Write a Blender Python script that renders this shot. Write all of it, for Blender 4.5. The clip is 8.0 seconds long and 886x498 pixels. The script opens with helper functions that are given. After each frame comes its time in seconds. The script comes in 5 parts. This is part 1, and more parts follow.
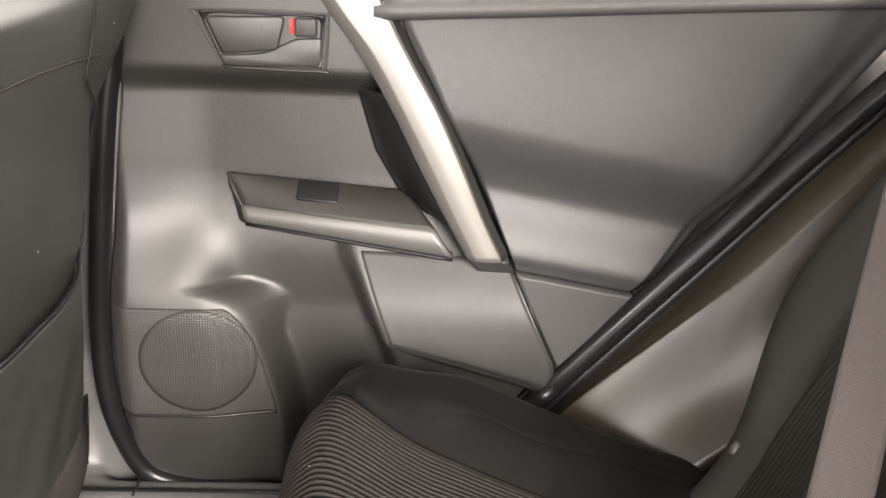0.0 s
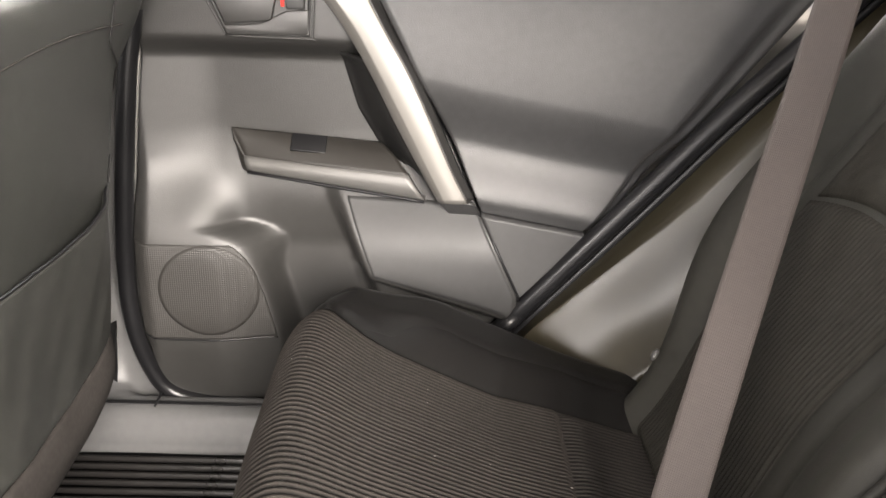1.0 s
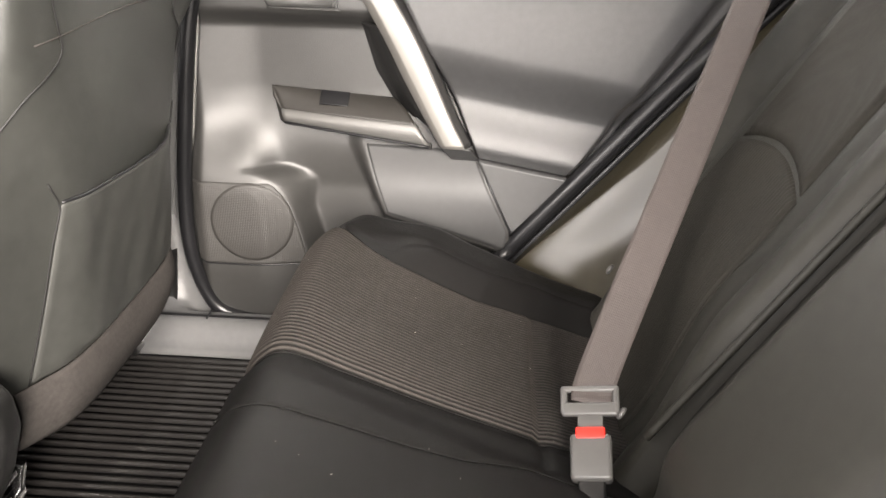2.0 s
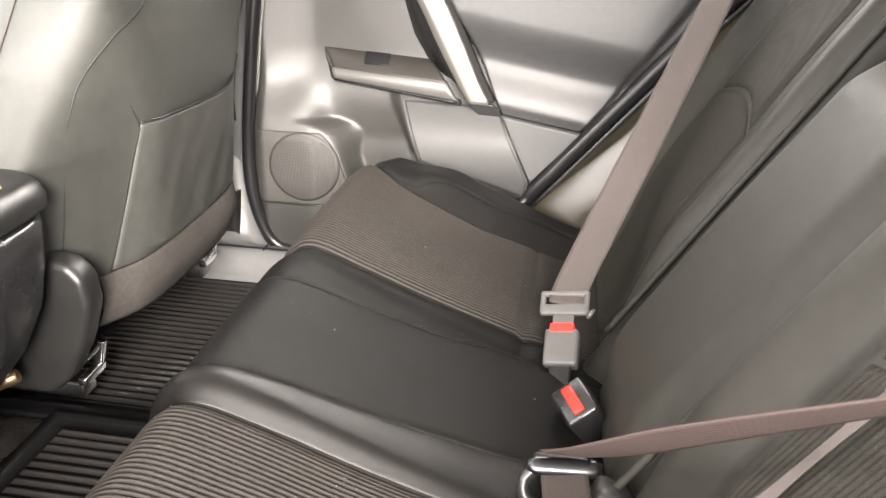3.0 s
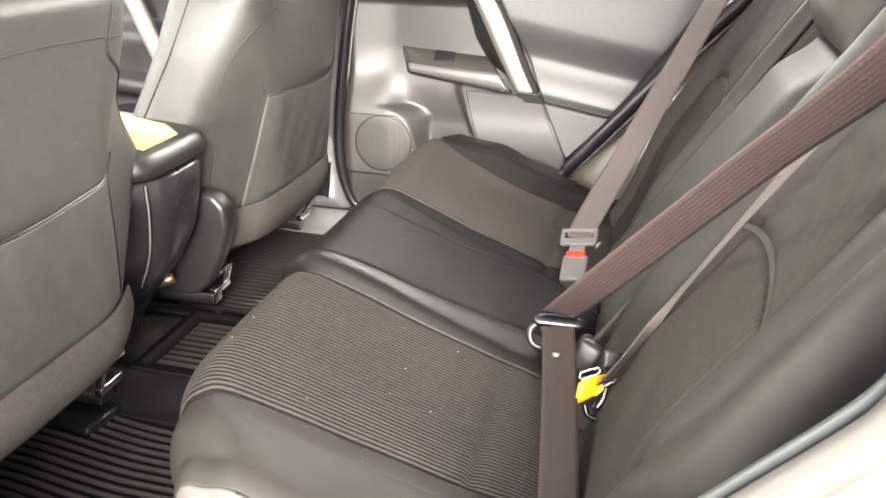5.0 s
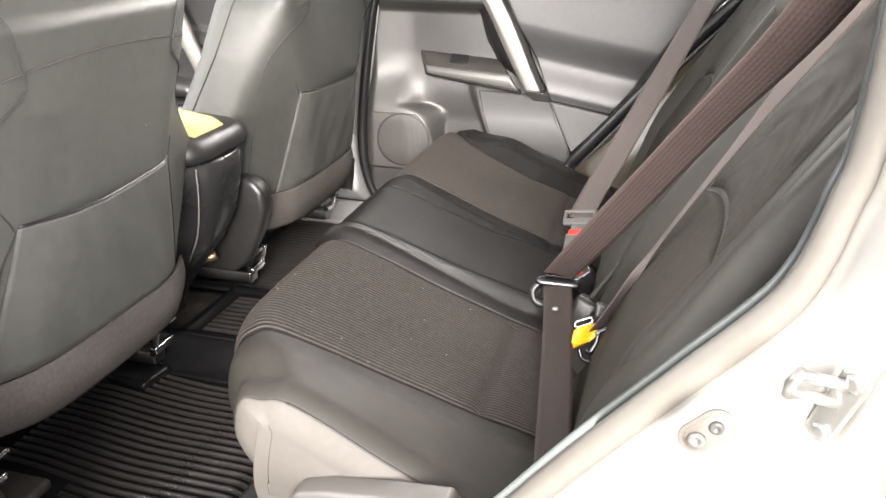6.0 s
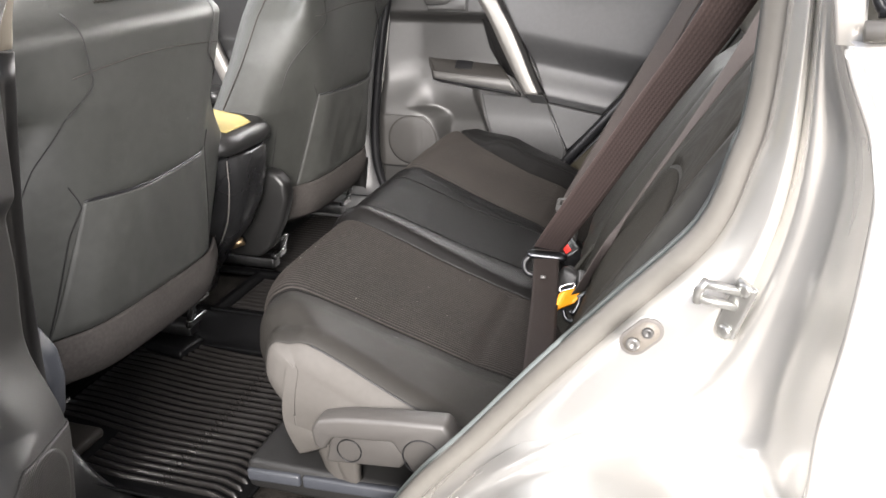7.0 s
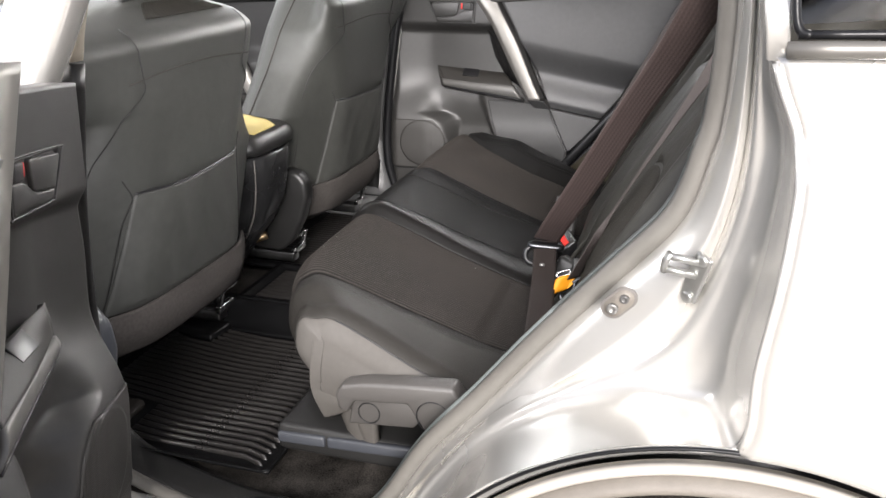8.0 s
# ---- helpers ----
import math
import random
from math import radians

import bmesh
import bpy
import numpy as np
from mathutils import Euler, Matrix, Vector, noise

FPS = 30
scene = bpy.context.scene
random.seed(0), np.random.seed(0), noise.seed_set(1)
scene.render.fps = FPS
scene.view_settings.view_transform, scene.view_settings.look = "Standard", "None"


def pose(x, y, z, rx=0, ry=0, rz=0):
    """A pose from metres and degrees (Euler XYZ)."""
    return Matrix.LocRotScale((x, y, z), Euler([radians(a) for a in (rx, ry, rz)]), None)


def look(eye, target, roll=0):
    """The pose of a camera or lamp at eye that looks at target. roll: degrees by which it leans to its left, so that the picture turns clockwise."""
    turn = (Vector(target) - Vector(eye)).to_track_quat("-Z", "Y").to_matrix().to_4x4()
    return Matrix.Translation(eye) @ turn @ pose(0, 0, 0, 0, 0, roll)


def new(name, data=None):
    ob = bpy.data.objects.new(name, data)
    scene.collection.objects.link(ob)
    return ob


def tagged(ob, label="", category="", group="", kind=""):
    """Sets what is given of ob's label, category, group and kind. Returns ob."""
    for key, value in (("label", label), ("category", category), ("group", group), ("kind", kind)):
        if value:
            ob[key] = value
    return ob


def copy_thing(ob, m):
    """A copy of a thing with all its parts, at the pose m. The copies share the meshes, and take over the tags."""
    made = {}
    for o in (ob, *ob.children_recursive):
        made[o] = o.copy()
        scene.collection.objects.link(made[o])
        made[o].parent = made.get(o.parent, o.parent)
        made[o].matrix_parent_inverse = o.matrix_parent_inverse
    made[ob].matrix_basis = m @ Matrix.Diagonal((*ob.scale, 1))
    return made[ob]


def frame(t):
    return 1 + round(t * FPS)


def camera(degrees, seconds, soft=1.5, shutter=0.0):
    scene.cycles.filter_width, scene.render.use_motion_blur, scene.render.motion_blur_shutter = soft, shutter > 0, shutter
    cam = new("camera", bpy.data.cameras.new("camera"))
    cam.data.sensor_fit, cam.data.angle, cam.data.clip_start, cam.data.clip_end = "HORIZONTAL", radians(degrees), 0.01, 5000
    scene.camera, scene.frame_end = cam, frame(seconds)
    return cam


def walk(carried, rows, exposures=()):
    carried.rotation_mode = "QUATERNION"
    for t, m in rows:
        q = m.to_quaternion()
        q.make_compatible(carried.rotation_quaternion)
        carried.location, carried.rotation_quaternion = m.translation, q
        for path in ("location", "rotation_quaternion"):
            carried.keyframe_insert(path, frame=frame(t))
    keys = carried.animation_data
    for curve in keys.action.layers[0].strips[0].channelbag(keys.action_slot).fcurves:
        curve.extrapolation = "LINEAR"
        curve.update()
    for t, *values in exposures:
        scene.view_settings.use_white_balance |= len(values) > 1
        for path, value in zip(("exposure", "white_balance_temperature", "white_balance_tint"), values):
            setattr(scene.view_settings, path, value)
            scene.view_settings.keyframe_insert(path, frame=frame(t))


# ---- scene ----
cam = camera(57.1, 8.0)
PATH = [
    (0, (-0.059, -0.171, 1.228), (0.069, 1.663, 0.439), 3.40),
    (0.5, (-0.031, -0.237, 1.230), (0.062, 1.593, 0.429), 2.88),
    (1, (0.008, -0.334, 1.243), (0.067, 1.484, 0.412), 2.47),
    (1.5, (0.052, -0.451, 1.253), (0.050, 1.365, 0.414), 1.92),
    (3, (0.230, -0.758, 1.225), (-0.063, 1.033, 0.385), 1.02),
    (3.5, (0.274, -0.838, 1.232), (-0.072, 0.944, 0.393), 1.05),
    (4, (0.299, -0.903, 1.242), (-0.093, 0.872, 0.408), 1.09),
    (4.5, (0.319, -1.003, 1.247), (-0.109, 0.771, 0.429), 0.94),
    (5, (0.334, -1.119, 1.260), (-0.122, 0.653, 0.452), 0.80),
    (6.5, (0.416, -1.367, 1.267), (-0.101, 0.408, 0.505), -0.09),
    (7, (0.452, -1.457, 1.274), (-0.084, 0.319, 0.526), -0.42),
    (7.5, (0.475, -1.532, 1.290), (-0.073, 0.244, 0.552), -0.53),
    (8, (0.491, -1.600, 1.302), (-0.062, 0.177, 0.568), -0.45),
]
walk(cam, [(t, look(eye, target, roll)) for t, eye, target, roll in PATH], [(0.0, 2.85, 6700, 14), (1.5, 3.0, 6700, 14), (3.0, 3.72, 6700, 14), (5.0, 3.75, 6700, 14), (6.5, 3.05, 6400, 14), (8.0, 2.3, 6250, 14)])

# ---- world, sun, exposure ----
SUN_EL, SUN_AZ = radians(22), radians(74)      # a veiled sun, low on the open door's side
world = bpy.data.worlds.new("world")
scene.world = world
world.use_nodes = True
wn = world.node_tree
sky = wn.nodes.new("ShaderNodeTexSky")
sky.sky_type = "NISHITA"
sky.sun_disc = False
sky.sun_elevation = SUN_EL
sky.sun_rotation = radians(16)
sky.dust_density = 6.0
sky.air_density = 0.7
sky.ozone_density = 0.4
pale = wn.nodes.new("ShaderNodeHueSaturation")     # thin cloud takes most of the blue
pale.inputs["Saturation"].default_value = 0.30
wn.links.new(sky.outputs[0], pale.inputs["Color"])
wn.links.new(pale.outputs[0], wn.nodes["Background"].inputs[0])
wn.nodes["Background"].inputs[1].default_value = 0.07
sun = new("sun", bpy.data.lights.new("sun", "SUN"))
sun.data.energy, sun.data.angle, sun.data.color = 1.9, radians(28), (1.0, 0.95, 0.87)
sun_from = Vector((math.cos(SUN_EL) * math.cos(SUN_AZ), -math.cos(SUN_EL) * math.sin(SUN_AZ), math.sin(SUN_EL)))
sun.matrix_world = look(sun_from * 8, (0, 0, 0))


def daylight(name, eye, target, width, height, watts, color=(1.0, 0.975, 0.94)):
    """An area lamp in a window's opening, for the sky that it lets in."""
    lamp = new(name, bpy.data.lights.new(name, "AREA"))
    lamp.data.shape, lamp.data.size, lamp.data.size_y = "RECTANGLE", width, height
    lamp.data.energy, lamp.data.color = watts, color
    lamp.matrix_world = look(eye, target)
    return lamp


daylight("windscreen_daylight", (-1.18, 0, 1.36), (-0.4, 0, 0.9), 1.2, 0.65, 1.0)
daylight("far_window_daylight", (0.15, 0.71, 1.37), (0.15, -0.5, 1.0), 0.60, 0.30, 0.2)
daylight("far_front_window_daylight", (-0.75, 0.71, 1.35), (-0.6, -0.5, 1.0), 0.55, 0.30, 0.6)
daylight("near_front_window_daylight", (-0.75, -0.66, 1.37), (-0.35, 0.7, 0.85), 0.55, 0.30, 5.0)
daylight("door_opening_daylight", (0.02, -0.685, 1.06), (0.00, 0.70, 0.98), 0.66, 0.74, 1.0)
daylight("tail_window_daylight", (1.32, 0, 1.32), (0.3, 0, 1.1), 1.0, 0.35, 0.9)


# ---- materials ----
def material(name, color, rough=0.5, metal=0.0, vary=0.15, scale=6.0, grain=0.0, grain_scale=900.0,
             spec=0.5, rough_vary=0.08, coat=0.0, dots=0.0, dot_scale=220.0, weave=0.0, sheen=0.0, rib_shade=0.0):
    m = bpy.data.materials.new(name)
    m.use_nodes = True
    nt = m.node_tree
    b = nt.nodes["Principled BSDF"]
    tc = nt.nodes.new("ShaderNodeTexCoord")
    n1 = nt.nodes.new("ShaderNodeTexNoise")
    n1.inputs["Scale"].default_value, n1.inputs["Detail"].default_value = scale, 5
    nt.links.new(tc.outputs["Object"], n1.inputs["Vector"])
    n2 = nt.nodes.new("ShaderNodeTexNoise")
    n2.inputs["Scale"].default_value, n2.inputs["Detail"].default_value = scale * 14, 4
    nt.links.new(tc.outputs["Object"], n2.inputs["Vector"])
    add = nt.nodes.new("ShaderNodeMath")
    add.operation = "ADD"
    nt.links.new(n1.outputs[0], add.inputs[0])
    nt.links.new(n2.outputs[0], add.inputs[1])
    mr = nt.nodes.new("ShaderNodeMapRange")
    mr.inputs["From Min"].default_value, mr.inputs["From Max"].default_value = 0.6, 1.4
    mr.inputs["To Min"].default_value, mr.inputs["To Max"].default_value = 1 - vary, 1 + vary
    nt.links.new(add.outputs[0], mr.inputs["Value"])
    hsv = nt.nodes.new("ShaderNodeHueSaturation")
    hsv.inputs["Color"].default_value = (*color, 1)
    nt.links.new(mr.outputs[0], hsv.inputs["Value"])
    if rib_shade:
        # groove shade put into the colour: darker between the ribs, counted across the panel
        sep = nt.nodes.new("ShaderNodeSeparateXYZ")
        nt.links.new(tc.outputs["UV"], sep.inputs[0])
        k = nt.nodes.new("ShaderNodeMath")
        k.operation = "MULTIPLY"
        k.inputs[1].default_value = 2 * math.pi * rib_shade
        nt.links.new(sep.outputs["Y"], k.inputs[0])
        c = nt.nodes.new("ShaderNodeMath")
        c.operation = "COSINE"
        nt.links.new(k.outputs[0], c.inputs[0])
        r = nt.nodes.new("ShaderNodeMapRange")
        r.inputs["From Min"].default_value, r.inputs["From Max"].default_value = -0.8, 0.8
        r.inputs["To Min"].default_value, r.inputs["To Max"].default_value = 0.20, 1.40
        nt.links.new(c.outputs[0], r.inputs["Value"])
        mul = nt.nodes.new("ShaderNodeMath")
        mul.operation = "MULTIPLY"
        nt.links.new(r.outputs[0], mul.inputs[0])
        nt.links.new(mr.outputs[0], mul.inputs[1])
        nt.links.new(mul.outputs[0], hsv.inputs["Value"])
    nt.links.new(hsv.outputs[0], b.inputs["Base Color"])
    rr = nt.nodes.new("ShaderNodeMapRange")
    rr.inputs["From Min"].default_value, rr.inputs["From Max"].default_value = 0.3, 0.7
    rr.inputs["To Min"].default_value, rr.inputs["To Max"].default_value = max(0.02, rough - rough_vary), min(1, rough + rough_vary)
    nt.links.new(n1.outputs[0], rr.inputs["Value"])
    nt.links.new(rr.outputs[0], b.inputs["Roughness"])
    b.inputs["Metallic"].default_value = metal
    b.inputs["Specular IOR Level"].default_value = spec
    b.inputs["Coat Weight"].default_value = coat
    b.inputs["Coat Roughness"].default_value = 0.05
    if sheen:
        b.inputs["Sheen Weight"].default_value = sheen
        b.inputs["Sheen Roughness"].default_value = 0.5
    if grain or dots or weave:
        bump = nt.nodes.new("ShaderNodeBump")
        bump.inputs["Distance"].default_value = 0.001
        if dots:
            v = nt.nodes.new("ShaderNodeTexVoronoi")
            v.inputs["Scale"].default_value, v.inputs["Randomness"].default_value = dot_scale, 0.0
            nt.links.new(tc.outputs["Object"], v.inputs["Vector"])
            src, bump.inputs["Strength"].default_value = v.outputs["Distance"], dots
        elif weave:
            uvs = nt.nodes.new("ShaderNodeSeparateXYZ")
            nt.links.new(tc.outputs["UV"], uvs.inputs[0])
            waves = []
            for axis, count in (("Y", round(9 * weave) * 2 * math.pi), ("X", round(150 * weave) * 2 * math.pi)):
                k = nt.nodes.new("ShaderNodeMath")
                k.operation = "MULTIPLY"
                k.inputs[1].default_value = count
                nt.links.new(uvs.outputs[axis], k.inputs[0])
                c = nt.nodes.new("ShaderNodeMath")
                c.operation = "COSINE"
                nt.links.new(k.outputs[0], c.inputs[0])
                waves.append(c)
            slant = nt.nodes.new("ShaderNodeMath")
            slant.operation = "MULTIPLY_ADD"
            slant.inputs[1].default_value = 1.6
            nt.links.new(waves[0].outputs[0], slant.inputs[0])
            nt.links.new(waves[1].inputs[0].links[0].from_socket, slant.inputs[2])
            nt.links.new(slant.outputs[0], waves[1].inputs[0])
            mix = nt.nodes.new("ShaderNodeMath")
            mix.operation = "MULTIPLY_ADD"
            mix.inputs[1].default_value = 0.7
            nt.links.new(waves[1].outputs[0], mix.inputs[0])
            nt.links.new(waves[0].outputs[0], mix.inputs[2])
            band = nt.nodes.new("ShaderNodeMapRange")
            band.inputs["From Min"].default_value, band.inputs["From Max"].default_value = -1.6, 1.6
            band.inputs["To Min"].default_value, band.inputs["To Max"].default_value = 0.74, 1.22
            nt.links.new(mix.outputs[0], band.inputs["Value"])
            both = nt.nodes.new("ShaderNodeMath")
            both.operation = "MULTIPLY"
            nt.links.new(band.outputs[0], both.inputs[0])
            nt.links.new(mr.outputs[0], both.inputs[1])
            nt.links.new(both.outputs[0], hsv.inputs["Value"])
            src, bump.inputs["Strength"].default_value = mix.outputs[0], 0.22
        else:
            g = nt.nodes.new("ShaderNodeTexNoise")
            g.inputs["Scale"].default_value, g.inputs["Detail"].default_value = grain_scale, 2
            nt.links.new(tc.outputs["Object"], g.inputs["Vector"])
            src, bump.inputs["Strength"].default_value = g.outputs[0], grain
        nt.links.new(src, bump.inputs["Height"])
        nt.links.new(bump.outputs[0], b.inputs["Normal"])
    return m


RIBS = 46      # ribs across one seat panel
M_DOOR = material("door_plastic", (0.029, 0.0282, 0.0268), 0.45, vary=0.12, grain=0.3, spec=0.85)
M_DOOR2 = material("door_plastic_smooth", (0.044, 0.044, 0.0440), 0.47, vary=0.1, grain=0.2, spec=0.45)
M_VINYL = material("soft_vinyl", (0.043, 0.043, 0.0435), 0.42, vary=0.15, grain=0.3, spec=0.60)
M_MESH = material("speaker_mesh", (0.040, 0.0383, 0.0360), 0.48, vary=0.1, dots=0.8, dot_scale=330)
M_SILVER = material("satin_silver", (0.215, 0.206, 0.191), 0.44, metal=0.5, vary=0.04, scale=3, spec=0.4)
M_SILVERDARK = material("dull_silver_plastic", (0.15, 0.147, 0.141), 0.45, metal=0.45, vary=0.05, scale=3)
M_BLACK = material("black_plastic", (0.0145, 0.0143, 0.0140), 0.38, vary=0.2, grain=0.25, spec=0.5)
M_GLOSS = material("black_gloss_plastic", (0.016, 0.016, 0.0165), 0.28, vary=0.1, spec=0.65)
M_RUBBER = material("black_rubber", (0.010, 0.010, 0.011), 0.36, vary=0.2, spec=0.4)
# one rubber, two tones: tray shade and ridge highlights put into the colours
M_MAT = material("rubber_mat_shaded", (0.0042, 0.0042, 0.0045), 0.42, vary=0.3, grain=0.2, grain_scale=400, spec=0.16)
M_RIDGELIT = material("rubber_mat_lit", (0.0150, 0.0136, 0.0128), 0.30, vary=0.15, scale=20, spec=0.60, rough_vary=0.04)
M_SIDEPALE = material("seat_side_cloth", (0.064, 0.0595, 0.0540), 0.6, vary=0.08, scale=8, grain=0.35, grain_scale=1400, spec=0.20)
M_BULB = material("pale_seal_bulb", (0.085, 0.097, 0.093), 0.4, vary=0.08)
M_CLADRIM = material("pale_arch_rim", (0.48, 0.45, 0.40), 0.5, vary=0.05)
M_STRIKER = material("zinc_plated_steel", (0.50, 0.50, 0.48), 0.34, metal=0.8, vary=0.06)
M_HEEL = material("grey_brown_rubber_pad", (0.024, 0.0215, 0.0190), 0.5, vary=0.25, grain=0.3, grain_scale=400, spec=0.2)
M_CARPET = material("car_carpet", (0.026, 0.0235, 0.021), 0.95, vary=1.0, scale=26, grain=1.0, grain_scale=300, spec=0.06)
M_FLAP = material("worn_seat_flap", (0.052, 0.0470, 0.0435), 0.85, vary=0.3, scale=12, grain=0.6, grain_scale=700, spec=0.15)
M_CLOTH = material("seat_cloth", (0.0060, 0.0057, 0.0054), 0.52, vary=0.2, scale=5, grain=0.35, grain_scale=1400, spec=0.12)
M_BACKCLOTH = material("seat_back_cloth", (0.0250, 0.0240, 0.0202), 0.50, vary=0.2, scale=5, grain=0.35, grain_scale=1400, spec=0.24)
M_RIB = material("ribbed_seat_cloth", (0.0228, 0.0199, 0.0176), 0.62, vary=0.30, scale=7, grain=0.6, grain_scale=1600, spec=0.18, rib_shade=RIBS)
M_FRONTCLOTH = material("front_seat_back_cloth", (0.039, 0.0399, 0.0362), 0.44, vary=0.2, scale=4, grain=0.35, grain_scale=1400, spec=0.36)
M_RIBBACK = material("ribbed_back_cloth", (0.0225, 0.0208, 0.0170), 0.66, vary=0.3, scale=9, grain=0.8, grain_scale=900, spec=0.16)
M_GRILLE = material("speaker_grille_mesh", (0.032, 0.0303, 0.0282), 0.46, vary=0.1, dots=0.8, dot_scale=330)
M_GUNMETAL = material("gunmetal", (0.085, 0.088, 0.095), 0.34, metal=1.0, vary=0.1)
# darker copy of the belt webbing, with shade put into its colour
M_LAPSHADE = material("shaded_belt_webbing", (0.022, 0.0168, 0.0150), 0.6, vary=0.1, scale=10, weave=2.6, spec=0.25)
M_STRIP = material("smooth_seat_strip", (0.0068, 0.0064, 0.0061), 0.38, vary=0.15, scale=6, grain=0.3, grain_scale=1400, spec=0.22)
M_BRASS = material("dull_brass", (0.30, 0.22, 0.13), 0.35, metal=0.9, vary=0.1)
M_POCKET = material("map_pocket_cloth", (0.044, 0.0447, 0.0410), 0.42, vary=0.25, scale=4, grain=0.35, grain_scale=1400, spec=0.36)
M_ARM = material("armrest_plastic", (0.024, 0.022, 0.0195), 0.5, vary=0.1, grain=0.3, spec=0.5)
M_LINT = material("white_lint", (0.28, 0.27, 0.25), 0.8, vary=0.1)
M_SEAM = material("seam_thread", (0.010, 0.0095, 0.009), 0.7, vary=0.1)
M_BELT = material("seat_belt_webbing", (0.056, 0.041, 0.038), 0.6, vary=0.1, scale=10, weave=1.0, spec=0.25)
M_BELT2 = material("seat_belt_webbing_grey", (0.062, 0.052, 0.0485), 0.6, vary=0.1, scale=10, weave=2.6, spec=0.3)
M_BUCKLE = material("grey_buckle_plastic", (0.088, 0.086, 0.083), 0.36, vary=0.08)
M_STEEL = material("bright_steel", (0.60, 0.60, 0.60), 0.25, metal=1.0, vary=0.08)
M_DARKSTEEL = material("dark_steel", (0.20, 0.20, 0.20), 0.35, metal=1.0, vary=0.15)
M_RED = material("red_button", (0.75, 0.03, 0.02), 0.4, vary=0.05)
M_YELLOW = material("yellow_tag", (0.78, 0.31, 0.004), 0.55, vary=0.06)
M_PAINT = material("silver_car_paint", (0.80, 0.785, 0.75), 0.27, metal=0.65, vary=0.015, scale=2, coat=0.4, rough_vary=0.01)
M_CLAD = material("wheel_arch_cladding", (0.21, 0.190, 0.165), 0.6, vary=0.1, grain=0.4, grain_scale=600)
M_TRIMGREY = material("grey_side_trim", (0.15, 0.14, 0.13), 0.5, vary=0.06, grain=0.3)
M_BEIGE = material("beige_pillar_trim", (0.40, 0.36, 0.29), 0.6, vary=0.06, grain=0.3)
M_HEAD = material("headliner_cloth", (0.45, 0.43, 0.40), 0.9, vary=0.06, grain=0.4)
M_SILLTRIM = material("sill_cover_plastic", (0.12, 0.12, 0.12), 0.36, vary=0.1, grain=0.2)
M_TYRE = material("tyre_rubber", (0.015, 0.015, 0.015), 0.8, vary=0.25, grain=0.4)
M_GROUND = material("concrete_ground", (0.18, 0.16, 0.135), 0.9, vary=0.3, scale=1.2, grain=0.6, grain_scale=80)
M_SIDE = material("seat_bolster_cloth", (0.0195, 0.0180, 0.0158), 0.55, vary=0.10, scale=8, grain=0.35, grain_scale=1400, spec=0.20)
# brown base colour carries the warm light reflected in the dark plastic
M_WHEELHOUSE = material("wheelhouse_trim_plastic", (0.030, 0.0258, 0.0160), 0.30, vary=0.08, scale=3, grain=0.2, spec=0.52, rough_vary=0.02)
M_SUNPATCH = material("yellow_sun_patch", (0.50, 0.40, 0.150), 0.8, vary=0.06, grain=0.3)
M_SILLGREY = material("grey_sill_trim", (0.10, 0.097, 0.094), 0.5, vary=0.08, grain=0.5, grain_scale=500)
M_HINGE = material("grey_hinge_plastic", (0.058, 0.0545, 0.051), 0.42, vary=0.05, grain=0.3)
M_SEALGREY = material("grey_seal_rubber", (0.150, 0.142, 0.128), 0.5, vary=0.08)
M_PALE = material("pale_chrome_lock", (0.24, 0.235, 0.225), 0.3, metal=0.5, vary=0.05)
M_BASEEDGE = material("blue_grey_plastic", (0.038, 0.041, 0.048), 0.42, vary=0.08, grain=0.3)


def glass(name, tint, rough=0.02):
    m = bpy.data.materials.new(name)
    m.use_nodes = True
    b = m.node_tree.nodes["Principled BSDF"]
    b.inputs["Base Color"].default_value = (*tint, 1)
    b.inputs["Transmission Weight"].default_value = 1.0
    b.inputs["Roughness"].default_value = rough
    b.inputs["IOR"].default_value = 1.45
    return m


M_GLASS = glass("window_glass", (0.92, 0.96, 0.94))
M_TINT = glass("tinted_window_glass", (0.10, 0.10, 0.10))


# ---- mesh helpers ----
def sm(a, b, v):
    t = min(1.0, max(0.0, (v - a) / (b - a)))
    return t * t * (3 - 2 * t)


def lerp(a, b, t):
    return a + (b - a) * t


def spline(pts, n):
    """n points along a smooth curve through pts."""
    P = [Vector(p) for p in pts]
    P = [2 * P[0] - P[1]] + P + [2 * P[-1] - P[-2]]
    out, m = [], len(P) - 3
    for i in range(n):
        s = i / (n - 1) * m
        k = min(int(s), m - 1)
        t = s - k
        a, b, c, d = P[k:k + 4]
        out.append(0.5 * ((2 * b) + (c - a) * t + (2 * a - 5 * b + 4 * c - d) * t * t + (3 * b - a - 3 * c + d) * t ** 3))
    return out


def curve1(table, v):
    """A smooth function through (v, value) pairs in rising order."""
    if v <= table[0][0]:
        return table[0][1]
    for (a, fa), (b, fb) in zip(table, table[1:]):
        if v <= b:
            return lerp(fa, fb, (v - a) / (b - a))
    return table[-1][1]


def thing(name, loc, label, category, group="", kind=""):
    e = new(name)
    e.empty_display_size = 0.05
    e.location = loc
    bpy.context.view_layer.update()
    return tagged(e, label, category, group, kind)


def link_mesh(name, me, mat, parent=None, label="", smooth=True):
    me.materials.append(mat)
    if smooth:
        for p in me.polygons:
            p.use_smooth = True
    ob = new(name, me)
    if parent is not None:
        ob.parent = parent
        root, off = parent, Vector((0, 0, 0))
        while root is not None:
            off += root.location
            root = root.parent
        ob.matrix_parent_inverse = Matrix.Translation(-off)
    if label:
        tagged(ob, label)
    return ob


